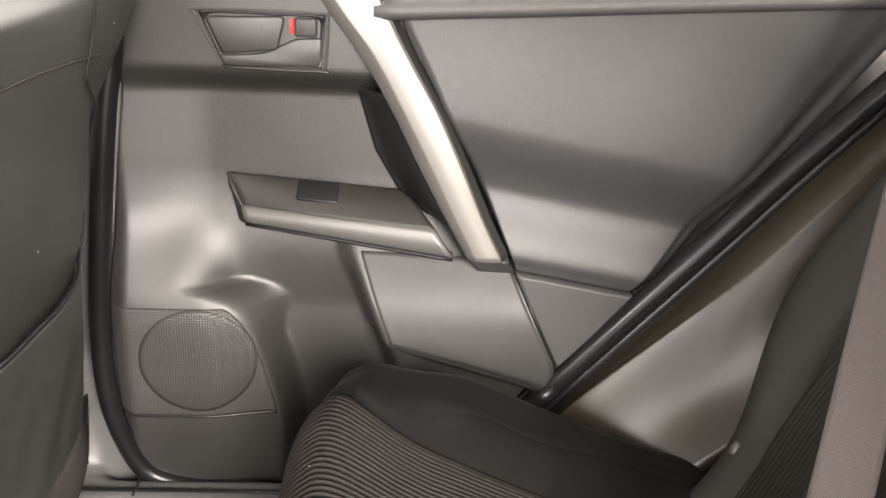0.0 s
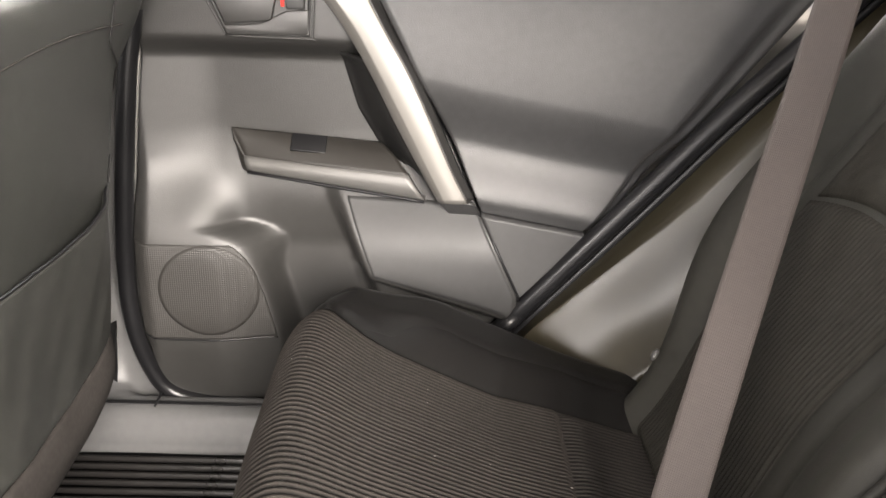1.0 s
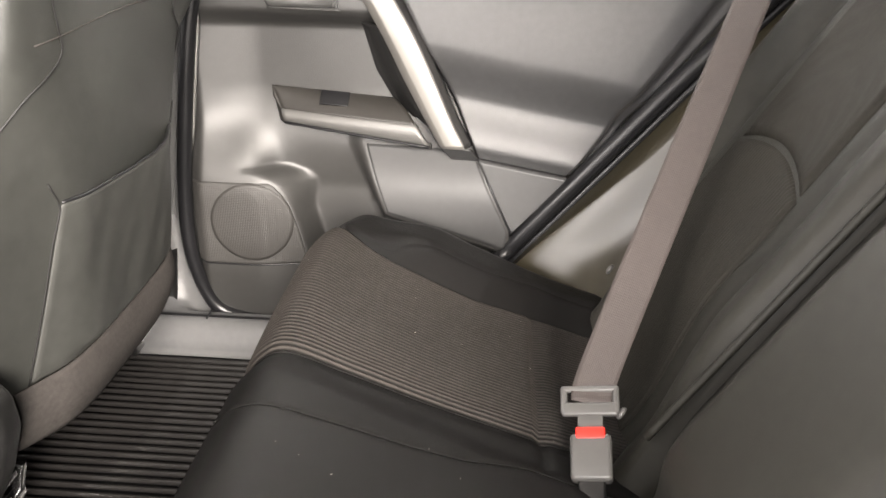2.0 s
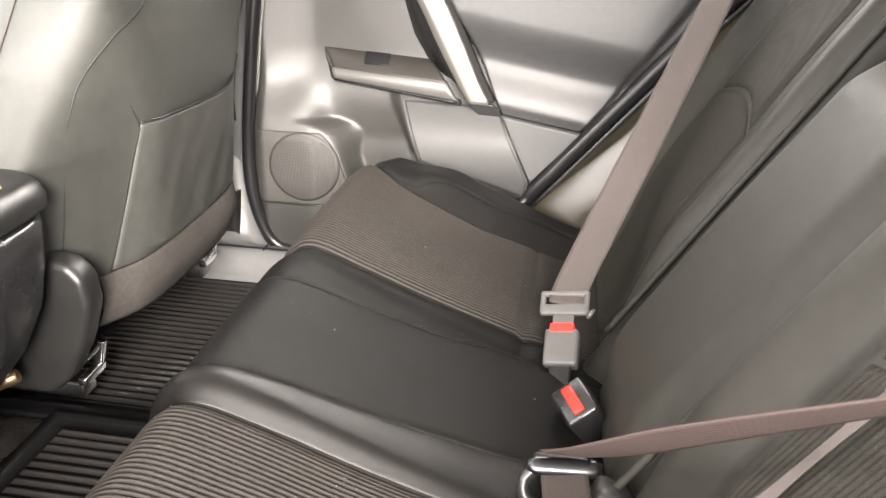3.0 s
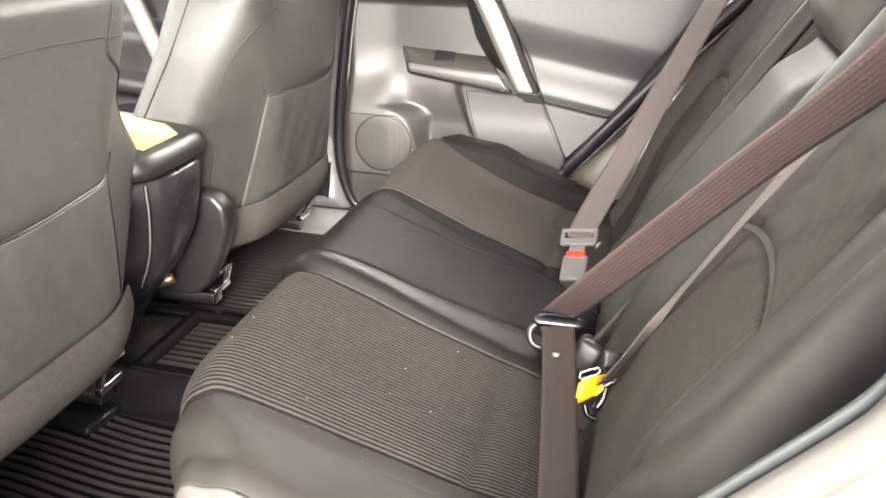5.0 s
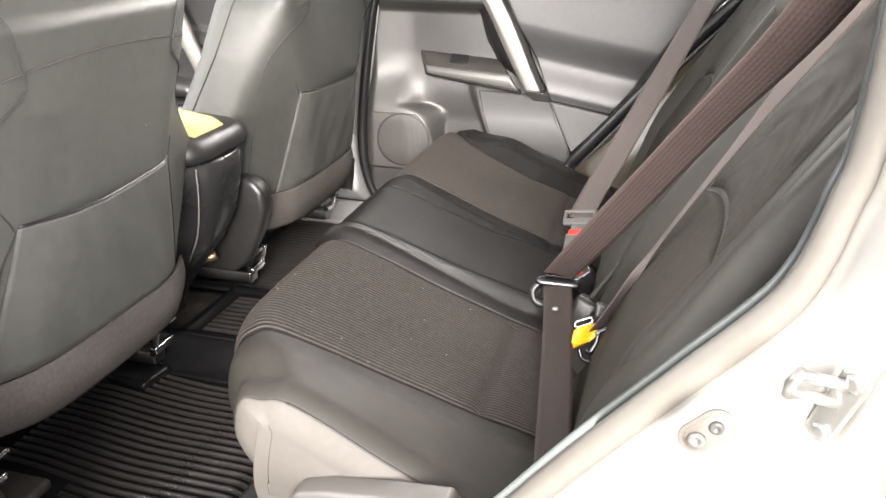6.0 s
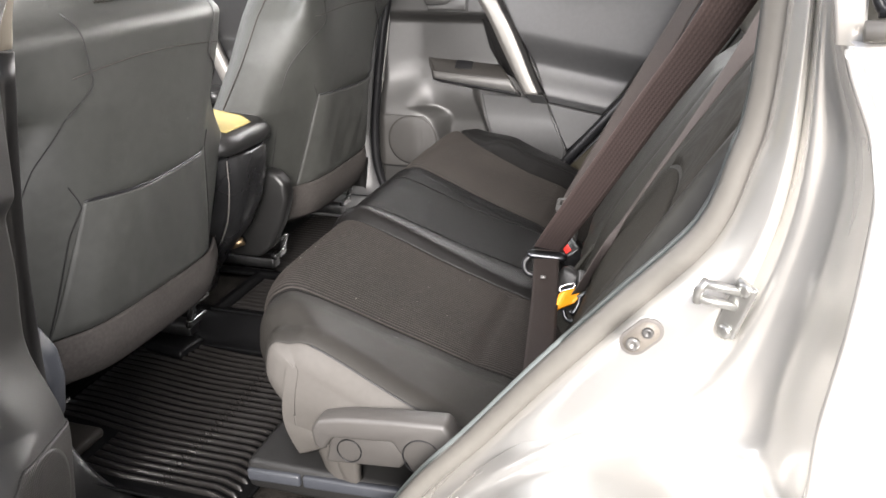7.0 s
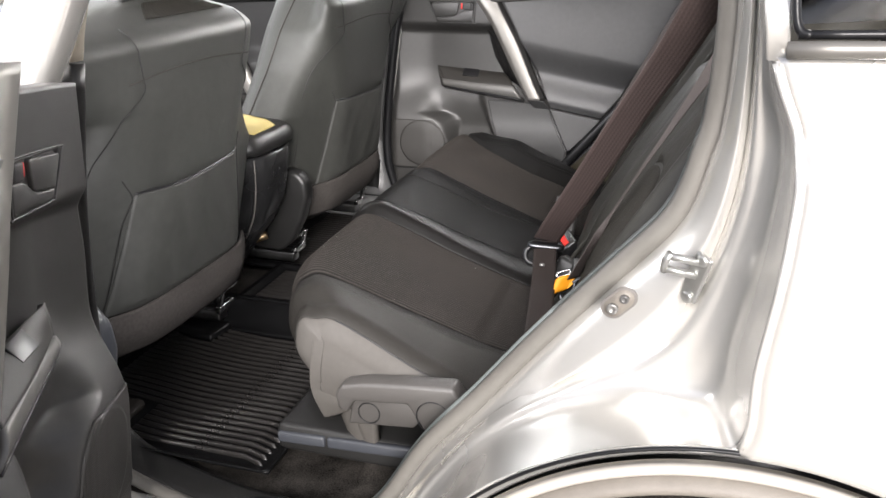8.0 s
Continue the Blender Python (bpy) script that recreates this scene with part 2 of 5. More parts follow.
def part(name, bm, mat, parent=None, label="", smooth=True):
    bmesh.ops.recalc_face_normals(bm, faces=bm.faces)
    me = bpy.data.meshes.new(name)
    bm.to_mesh(me)
    bm.free()
    ob = link_mesh(name, me, mat, parent, label, smooth)
    return ob


def solid_grid(f, nu, nv, thick):
    """A closed shell: the surface f(u, v) and its copy moved by the vector thick (or by thick(u, v))."""
    bm = bmesh.new()
    uvl = bm.loops.layers.uv.new("uv")
    top, bot = [], []
    for i in range(nu + 1):
        ra, rb = [], []
        for j in range(nv + 1):
            u, v = i / nu, j / nv
            p = Vector(f(u, v))
            d = thick(u, v) if callable(thick) else thick
            ra.append(bm.verts.new(p))
            rb.append(bm.verts.new(p + Vector(d)))
        top.append(ra)
        bot.append(rb)
    for i in range(nu):
        for j in range(nv):
            fc = bm.faces.new((top[i][j], top[i + 1][j], top[i + 1][j + 1], top[i][j + 1]))
            for lp, (a, b) in zip(fc.loops, ((i, j), (i + 1, j), (i + 1, j + 1), (i, j + 1))):
                lp[uvl].uv = (a / nu, b / nv)
            fc = bm.faces.new((bot[i][j], bot[i][j + 1], bot[i + 1][j + 1], bot[i + 1][j]))
            for lp, (a, b) in zip(fc.loops, ((i, j), (i, j + 1), (i + 1, j + 1), (i + 1, j))):
                lp[uvl].uv = (a / nu, b / nv)
    ring = [(i, 0) for i in range(nu)] + [(nu, j) for j in range(nv)] + [(i, nv) for i in range(nu, 0, -1)] + [(0, j) for j in range(nv, 0, -1)]
    for (a, b), (c, d) in zip(ring, ring[1:] + ring[:1]):
        bm.faces.new((top[a][b], bot[a][b], bot[c][d], top[c][d]))
    return bm


def tube_bm(pts, r, seg=8, bm=None, squash=None):
    bm = bm or bmesh.new()
    P = [Vector(p) for p in pts]
    rings = []
    ref = Vector((0.31, 0.17, 0.93))
    for i, p in enumerate(P):
        d = (P[min(i + 1, len(P) - 1)] - P[max(i - 1, 0)]).normalized()
        a = d.cross(ref).normalized()
        b = d.cross(a)
        rings.append([bm.verts.new(p + r * (math.cos(t) * a + math.sin(t) * b)) for t in (2 * math.pi * k / seg for k in range(seg))])
    for ra, rb in zip(rings, rings[1:]):
        for k in range(seg):
            bm.faces.new((ra[k], ra[(k + 1) % seg], rb[(k + 1) % seg], rb[k]))
    bm.faces.new(rings[0][::-1])
    bm.faces.new(rings[-1])
    return bm


def rbox_bm(size, m=None, bevel=0.005, seg=3, bm=None):
    b2 = bmesh.new()
    bmesh.ops.create_cube(b2, size=1.0, matrix=Matrix.Diagonal((*size, 1)))
    if bevel:
        bmesh.ops.bevel(b2, geom=b2.edges[:], offset=bevel, segments=seg, profile=0.5, affect="EDGES")
    if m is not None:
        b2.transform(m)
    if bm is None:
        return b2
    me = bpy.data.meshes.new("tmp")
    b2.to_mesh(me)
    b2.free()
    bm.from_mesh(me)
    bpy.data.meshes.remove(me)
    return bm


def prism_bm(poly, m=None, depth=0.01, bevel=0.003, seg=2):
    """A flat polygon (x, y) raised by depth along z, its edges rounded, placed by m."""
    bm = bmesh.new()
    vs = [bm.verts.new((x, y, 0)) for x, y in poly]
    f = bm.faces.new(vs)
    r = bmesh.ops.extrude_face_region(bm, geom=[f])
    bmesh.ops.translate(bm, vec=(0, 0, depth), verts=[v for v in r["geom"] if isinstance(v, bmesh.types.BMVert)])
    bmesh.ops.recalc_face_normals(bm, faces=bm.faces)
    if bevel:
        bmesh.ops.bevel(bm, geom=bm.edges[:], offset=bevel, segments=seg, profile=0.5, affect="EDGES", clamp_overlap=True)
    if m is not None:
        bm.transform(m)
    return bm


def section_loft(sections, seg=40, cap=True):
    """Closed rings (centre, half-axis a, half-axis b, squareness) joined along their order."""
    bm = bmesh.new()
    rings = []
    for c, a, b, n in sections:
        ring = []
        for k in range(seg):
            t = 2 * math.pi * k / seg
            ct, st = math.cos(t), math.sin(t)
            x = math.copysign(abs(ct) ** (2 / n), ct)
            y = math.copysign(abs(st) ** (2 / n), st)
            ring.append(bm.verts.new(Vector(c) + x * Vector(a) + y * Vector(b)))
        rings.append(ring)
    for ra, rb in zip(rings, rings[1:]):
        for k in range(seg):
            bm.faces.new((ra[k], ra[(k + 1) % seg], rb[(k + 1) % seg], rb[k]))
    if cap:
        bm.faces.new(rings[0][::-1])
        bm.faces.new(rings[-1])
    return bm


def ribbon_bm(pts, wdirs, width, thick=0.0014, n=40, across=8, ribs=0.0):
    """A strap of the given width along a smooth line; wdirs: its width direction at both ends or at every point."""
    C = spline(pts, n)
    W = spline(wdirs, n)
    B = [p.x for p in spline([(w, 0, 0) for w in width], n)] if isinstance(width, tuple) else [width] * n
    F = []
    for i in range(n):
        d = (C[min(i + 1, n - 1)] - C[max(i - 1, 0)]).normalized()
        w = (W[i] - W[i].dot(d) * d).normalized()
        F.append((C[i], w, d.cross(w)))

    def f(u, v):
        c, w, nrm = F[round(u * (n - 1))]
        return c + (v - 0.5) * B[round(u * (n - 1))] * w + nrm * ribs * math.cos(v * 2 * math.pi * 5)
    return solid_grid(f, n - 1, across, lambda u, v: F[round(u * (n - 1))][2] * thick)


def xz_plane(y, flip=False):
    """Places a polygon drawn in (x, z) at the depth y, rising towards smaller y."""
    return Matrix(((1, 0, 0, 0), (0, 0, -1, y), (0, 1, 0, 0), (0, 0, 0, 1)))


# ---- the setting: ground, floor pan, roof ----
def build_ground():
    bm = bmesh.new()
    bmesh.ops.create_grid(bm, x_segments=4, y_segments=4, size=400)
    tagged(part("ground", bm, M_GROUND, smooth=False), "pale concrete ground under the parked car", "ground", kind="structure")


build_ground()


def build_floor():
    # carpeted floor pan with a low tunnel hump, stepping up under the rear seat
    def f(u, v):
        x, y = lerp(-1.75, 1.45, u), lerp(-0.74, 0.74, v)
        z = 0.445 + 0.045 * sm(0.20, 0.10, abs(y)) + 0.10 * sm(0.0, 0.08, x) * sm(0.60, 0.55, -y) + 0.004 * noise.noise(Vector((x * 30, y * 30, 0)))
        return (x, y, z)
    tagged(part("floor", solid_grid(f, 96, 48, Vector((0, 0, -0.03))), M_CARPET), "dark grey carpeted car floor", "floor", kind="structure")


build_floor()

CAR = thing("car_body", (0.6, 0, 0.2), "silver car body round an open rear door", "car body")


def build_roof():
    def f(u, v):
        x, y = lerp(-0.86, 1.30, u), lerp(-0.62, 0.62, v)
        return (x, y, 1.60 - 0.04 * (y / 0.62) ** 2 - 0.05 * sm(0.6, 1.3, x) - 0.03 * sm(-0.5, -0.86, x))
    tagged(part("ceiling", solid_grid(f, 30, 16, Vector((0, 0, 0.03))), M_HEAD), "pale cloth headliner under the car roof", "ceiling", kind="structure")

    def g(u, v):
        x, y = lerp(-0.88, 1.34, u), lerp(-0.66, 0.66, v)
        return (x, y, 1.645 - 0.05 * (y / 0.66) ** 2 - 0.05 * sm(0.6, 1.3, x) - 0.03 * sm(-0.5, -0.86, x))
    part("roof", solid_grid(g, 30, 16, Vector((0, 0, 0.004))), M_PAINT, CAR)


build_roof()


def post(name, pts, a, b, mat, parent):
    """A pillar with a rounded section along a smooth line."""
    P = spline(pts, 14)
    return part(name, section_loft([(p, Vector(a), Vector(b), 4) for p in P], 20), mat, parent)


for s in (-1, 1):
    post("windscreen_pillar", ((-1.62, s * 0.78, 1.0), (-1.2, s * 0.70, 1.36), (-0.86, s * 0.62, 1.60)), (0.05, 0, 0), (0, 0.035, 0.02), M_PAINT, CAR)
    post("roof_rail", ((-0.88, s * 0.63, 1.585), (0.2, s * 0.64, 1.60), (1.32, s * 0.62, 1.53)), (0, 0.035, 0), (0, 0, 0.035), M_PAINT, CAR)
    post("rear_pillar", ((1.30, s * 0.62, 1.55), (1.42, s * 0.70, 1.25), (1.50, s * 0.74, 0.95)), (0.09, 0, 0), (0, 0.03, 0), M_PAINT, CAR)
    post("centre_pillar", ((-0.36, s * 0.775, 1.06), (-0.26, s * 0.735, 1.28), (-0.20, s * 0.66, 1.58)), (0.050, 0, 0), (0, 0.028, 0), M_PAINT, CAR)
    if s < 0:
        post("centre_pillar_trim", ((-0.305, -0.70, 1.142), (-0.276, -0.70, 1.23), (-0.19, -0.63, 1.57)), (0.016, 0, 0), (0, 0.012, 0), M_BEIGE, CAR)
        post("pillar_foot_trim", ((-0.37, -0.70, 0.60), (-0.345, -0.705, 0.9), (-0.308, -0.70, 1.138)), (0.020, 0, 0), (0, 0.014, 0), M_BLACK, CAR)
    else:
        post("centre_pillar_trim", ((-0.33, 0.745, 1.16), (-0.245, 0.70, 1.28), (-0.19, 0.63, 1.57)), (0.045, 0, 0), (0, 0.012, 0), M_SILLTRIM, CAR)
part("roof_header", section_loft([(Vector((-0.86, y, 1.57)), Vector((0.05, 0, 0)), Vector((0, 0, 0.03)), 3) for y in (-0.64, -0.3, 0, 0.3, 0.64)], 16), M_HEAD, CAR)


def wall_panel(name, corners, mat, parent, thick, n=8):
    """A four-cornered sheet with thickness."""
    a, b, c, d = (Vector(p) for p in corners)
    return part(name, solid_grid(lambda u, v: (a.lerp(b, u)).lerp(d.lerp(c, u), v), n, n, Vector(thick)), mat, parent)


# tail, load floor and dash close the place beyond what is seen
wall_panel("tailgate", ((1.50, -0.78, 0.5), (1.50, 0.78, 0.5), (1.46, 0.74, 1.08), (1.46, -0.74, 1.08)), M_BLACK, CAR, (0.05, 0, 0))
wall_panel("load_floor", ((0.58, -0.72, 0.78), (1.5, -0.72, 0.78), (1.5, 0.72, 0.78), (0.58, 0.72, 0.78)), M_CARPET, CAR, (0, 0, -0.03))
wall_panel("bulkhead", ((-1.74, -0.76, 0.4), (-1.74, 0.76, 0.4), (-1.72, 0.76, 1.02), (-1.72, -0.76, 1.02)), M_BLACK, CAR, (-0.05, 0, 0))
part("bonnet", solid_grid(lambda u, v: (lerp(-2.75, -1.66, u), lerp(-0.80, 0.80, v), 0.86 + 0.16 * u ** 0.7 - 0.03 * (2 * v - 1) ** 2), 16, 12, Vector((0, 0, -0.02))), M_PAINT, CAR)


def build_dash():
    d = thing("dashboard", (-1.45, 0, 0.6), "black plastic dashboard ahead of the front seats", "dashboard")
    P = spline(((-1.45, -0.72, 0.86), (-1.42, -0.3, 0.90), (-1.42, 0.3, 0.90), (-1.45, 0.72, 0.86)), 16)
    part("dash_top", section_loft([(p, Vector((0.24, 0, 0)), Vector((0, 0, 0.13)), 3.2) for p in P], 28), M_BLACK, d)
    part("lower_dash", rbox_bm((0.30, 0.28, 0.36), pose(-1.42, 0, 0.66), 0.04), M_BLACK, d)
    return d


build_dash()


def pane(name, corners, label, mat=M_GLASS):
    a, b, c, d = (Vector(p) for p in corners)
    bow = (b - a).cross(d - a).normalized() * 0.02
    bm = solid_grid(lambda u, v: (a.lerp(b, u)).lerp(d.lerp(c, u), v) + bow * (4 * u * (1 - u)), 10, 6, (b - a).cross(d - a).normalized() * 0.004)
    ob = tagged(part(name, bm, mat), label, "window", kind="structure")
    ob.visible_shadow = False
    return ob


pane("window_1", ((-1.62, -0.76, 1.03), (-1.62, 0.76, 1.03), (-0.90, 0.60, 1.575), (-0.90, -0.60, 1.575)), "clear curved car windscreen")
pane("window_2", ((-0.30, 0.765, 1.15), (0.50, 0.765, 1.19), (0.40, 0.665, 1.565), (-0.16, 0.665, 1.575)), "clear side window of the closed rear door")
pane("window_3", ((-1.38, 0.775, 1.09), (-0.42, 0.765, 1.13), (-0.30, 0.665, 1.565), (-0.90, 0.665, 1.555)), "clear side window of the closed front door")


# ---- near side of the body: door opening, quarter panel, wheel arch ----
WHEEL_X, WHEEL_Z, ARCH_R = 0.58, 0.434, 0.397


def skin_y(z):
    return curve1(((0.45, -0.895), (0.70, -0.905), (0.85, -0.900), (1.0, -0.888), (1.10, -0.868), (1.125, -0.846), (1.20, -0.830), (1.30, -0.800), (1.55, -0.67)), z)


EDGE_A = ((0.47, 1.50), (0.515, 1.30), (0.521, 1.13), (0.503, 1.070), (0.466, 1.005), (0.403, 0.930), (0.325, 0.837), (0.245, 0.734), (0.173, 0.645), (0.100, 0.526), (0.02, 0.452), (-0.10, 0.43))
EDGE_B = ((0.49, 1.50), (0.530, 1.30), (0.543, 1.163), (0.543, 1.063), (0.527, 0.977), (0.495, 0.893), (0.440, 0.842), (0.382, 0.806), (0.296, 0.742), (0.215, 0.645), (0.12, 0.50), (0.0, 0.40))
EDGE_D = ((0.50, 1.50), (0.538, 1.30), (0.556, 1.190), (0.582, 1.120), (0.583, 1.040), (0.572, 0.927), (0.562, 0.834), (0.470, 0.816), (0.365, 0.769), (0.285, 0.704), (0.20, 0.56), (0.17, 0.36))
N_EDGE = 96


def edge(table, y):
    pts = spline([(x, 0, z) for x, z in table], N_EDGE)
    return [Vector((p.x, y(p) if callable(y) else y, p.z)) for p in pts]


def build_jamb():
    A = [p + Vector((0.017, 0, -0.016)) * sm(1.12, 1.00, p.z) for p in edge(EDGE_A, -0.690)]
    B = edge(EDGE_B, lambda p: -0.768)
    D = edge(EDGE_D, lambda p: skin_y(p.z) + 0.012)
    rows = []
    for i in range(N_EDGE):
        a, b, d = A[i], B[i], D[i]
        out = (b - a)
        out.y = 0
        out = out.normalized() if out.length > 1e-5 else Vector((1, 0, 0))
        m1 = a.lerp(b, 0.16)
        m1.y = -0.728
        m2 = a.lerp(b, 0.62)
        m2.y = -0.756
        g1 = a.lerp(b, 0.84)                # groove, then a sharp crease
        g1.y = -0.7545
        g2 = a.lerp(b, 0.975)
        g2.y = -0.7485
        b1 = a.lerp(b, 1.0)
        b1.y = -0.7485
        b2 = b.lerp(d, 0.16)
        b2.y = -0.772
        c1 = b.lerp(d, 0.50)
        c1.y = lerp(b.y, d.y, 0.13)
        c2 = b.lerp(d, 0.80)
        c2.y = lerp(b.y, d.y, 0.30)
        c3 = b.lerp(d, 0.93)
        c3.y = lerp(b.y, d.y, 0.72)
        rows.append(spline((a + Vector((0.001, 0.008, -0.001)), a, m1, m2, g1, g2, b1, b2, c1, c2, c3, d), 67))
    def f(u, v):
        return rows[round(u * (N_EDGE - 1))][round(v * 66)]
    part("door_jamb", solid_grid(f, N_EDGE - 1, 66, Vector((0.012, 0.014, -0.004))), M_PAINT, CAR, "silver painted door jamb with smooth folds")
    # rubber seal pressed on the flange: a grey lip with a darker bulb
    S = [a + Vector((-0.004, -0.012, 0.005)) for a in A]
    part("opening_seal", tube_bm(S, 0.0135, 10), M_SEALGREY, CAR, "grey rubber door seal")
    S2 = [a + Vector((-0.011, 0.004, 0.010)) for a in A]
    part("seal_bulb", tube_bm(S2, 0.0065, 8), M_BULB, CAR, "pale inner seal bulb")
    return A, B, D


JAMB_A, JAMB_B, JAMB_D = build_jamb()



def build_inner_flange_trim():
    # dark trim that closes the gap between the seat back and the door flange
    line = [a for a in JAMB_A if 0.68 < a.z < 1.16]
    n = len(line) - 1
    part("flange_trim", solid_grid(lambda u, v: line[round(u * n)] + Vector((-0.002 + 0.085 * v, 0.002 + 0.155 * v, 0.002 - 0.030 * v)), n, 8, Vector((0.012, 0, -0.008))), M_BLACK, CAR, "black plastic trim behind the door seal")


build_inner_flange_trim()


def build_quarter():
    D = [p for p in edge(EDGE_D, lambda p: skin_y(p.z)) if p.z < 1.21]
    table = sorted((p.z, p.x) for p in D if p.z > 0.836)

    def arch_top(x):
        d = x - WHEEL_X
        return WHEEL_Z + math.sqrt(max(0.0, ARCH_R ** 2 - d * d)) if abs(d) < ARCH_R else 0.30

    def f(u, v):
        z0 = curve1(((0, 0.834), (1, 1.195)), v)
        x0 = curve1(table, z0)
        x = lerp(x0, 1.62, u ** 1.6)
        lo = arch_top(x)
        z = lerp(lo, 1.195 + 0.02 * (x - 0.56), v)
        taper = 0.05 * sm(0.9, 1.6, x)
        roll = 0.006 * sm(0.012, 0.0, x - x0)
        return (x, skin_y(z) + taper + roll, z)
    part("quarter_panel", solid_grid(f, 70, 60, Vector((0.0, 0.004, 0))), M_PAINT, CAR, "silver outer quarter panel")
    # folded edge of the quarter panel beside the shut line
    part("panel_edge", tube_bm([(curve1(table, z), skin_y(z) + 0.004, z) for z in (lerp(0.84, 1.19, k / 40) for k in range(41))], 0.0035, 8), M_PAINT, CAR)
    # belt moulding and fixed quarter window
    part("belt_moulding", tube_bm(spline(((0.562, -0.838, 1.203), (0.80, -0.838, 1.212), (1.2, -0.815, 1.235), (1.5, -0.77, 1.25)), 20), 0.0075, 10), M_SILVER, CAR, "bright belt moulding")
    part("window_gasket", tube_bm(spline(((0.570, -0.832, 1.215), (0.80, -0.832, 1.224), (1.2, -0.81, 1.246), (1.5, -0.765, 1.262)), 20), 0.004, 8), M_RUBBER, CAR)
    part("window_gasket", tube_bm(spline(((0.580, -0.834, 1.214), (0.567, -0.826, 1.230), (0.561, -0.792, 1.33), (0.556, -0.735, 1.48)), 20), 0.004, 8), M_RUBBER, CAR)
    wall_panel("window_post", ((0.50, -0.70, 1.54), (0.552, -0.69, 1.54), (0.566, -0.829, 1.192), (0.548, -0.824, 1.192)), M_PAINT, CAR, (0, 0.02, 0))


build_quarter()
pane("window_4", ((0.566, -0.822, 1.222), (1.46, -0.765, 1.262), (1.28, -0.66, 1.50), (0.56, -0.68, 1.53)), "dark tinted quarter window behind the rear door", M_TINT)


def build_arch():
    def f(u, v):
        t = lerp(radians(-10), radians(190), u)
        r = lerp(0.374, 0.342, v)
        x, z = WHEEL_X - r * math.cos(t), WHEEL_Z + r * math.sin(t)
        return (x, -0.897 - 0.016 * math.sin(math.pi * min(1, v * 1.15)) ** 0.6 + 0.02 * v ** 4, z)
    part("arch_cladding", solid_grid(f, 90, 14, Vector((0, 0.012, 0))), M_CLAD, CAR, "grey plastic wheel arch cladding")

    def rim(u, v):
        t = lerp(radians(-10), radians(190), u)
        r = lerp(0.386, 0.373, v)
        return (WHEEL_X - r * math.cos(t), -0.899 - 0.009 * math.sin(math.pi * (0.2 + 0.7 * v)), WHEEL_Z + r * math.sin(t))
    part("arch_rim", solid_grid(rim, 90, 8, Vector((0, 0.012, 0))), M_CLADRIM, CAR, "pale rim of the arch cladding")

    def fold(u, v):
        t = lerp(radians(-10), radians(190), u)
        r = lerp(ARCH_R + 0.002, 0.384, v)
        return (WHEEL_X - r * math.cos(t), -0.893 + 0.012 * v, WHEEL_Z + r * math.sin(t))
    part("arch_fold", solid_grid(fold, 90, 4, Vector((0, 0.006, 0))), M_PAINT, CAR, "folded edge of the quarter panel")
    part("arch_gap", tube_bm([(WHEEL_X - (ARCH_R + 0.001) * math.cos(t), -0.893, WHEEL_Z + (ARCH_R + 0.001) * math.sin(t)) for t in (lerp(radians(-8), radians(188), k / 70) for k in range(71))], 0.0022, 6), M_RUBBER, CAR)

    def g(u, v):
        t = lerp(radians(-20), radians(200), u)
        return (WHEEL_X - 0.352 * math.cos(t), lerp(-0.885, -0.60, v), WHEEL_Z + 0.352 * math.sin(t))
    part("arch_liner", solid_grid(g, 40, 6, Vector((0, 0, 0.004))), M_BLACK, CAR)


build_arch()


def build_wheel():
    prof = ((0.215, -0.10), (0.24, -0.11), (0.30, -0.115), (0.333, -0.10), (0.343, -0.06), (0.345, 0.0), (0.343, 0.06), (0.333, 0.10), (0.30, 0.115), (0.24, 0.11), (0.215, 0.10))

    def f(u, v):
        r, y = prof[round(v * (len(prof) - 1))]
        t = 2 * math.pi * u
        r += 0.004 * (1 if (round(u * 120) % 2) else 0) * (r > 0.335)
        return (WHEEL_X + r * math.cos(t), -0.78 + y, 0.346 + r * math.sin(t))
    w = part("wheel", section_loft([(Vector((WHEEL_X, -0.78 + y, 0.346)), Vector((r, 0, 0)), Vector((0, 0, r)), 2) for y, r in ((-0.09, 0.05), (-0.085, 0.12), (-0.07, 0.2), (-0.1, 0.222), (0.1, 0.222))], 40), M_CLAD, CAR, "grey wheel under the arch")
    part("tyre", solid_grid(f, 120, 10, lambda u, v: Vector((-0.02 * math.cos(2 * math.pi * u), 0, -0.02 * math.sin(2 * math.pi * u)))), M_TYRE, w, "black tyre")


build_wheel()


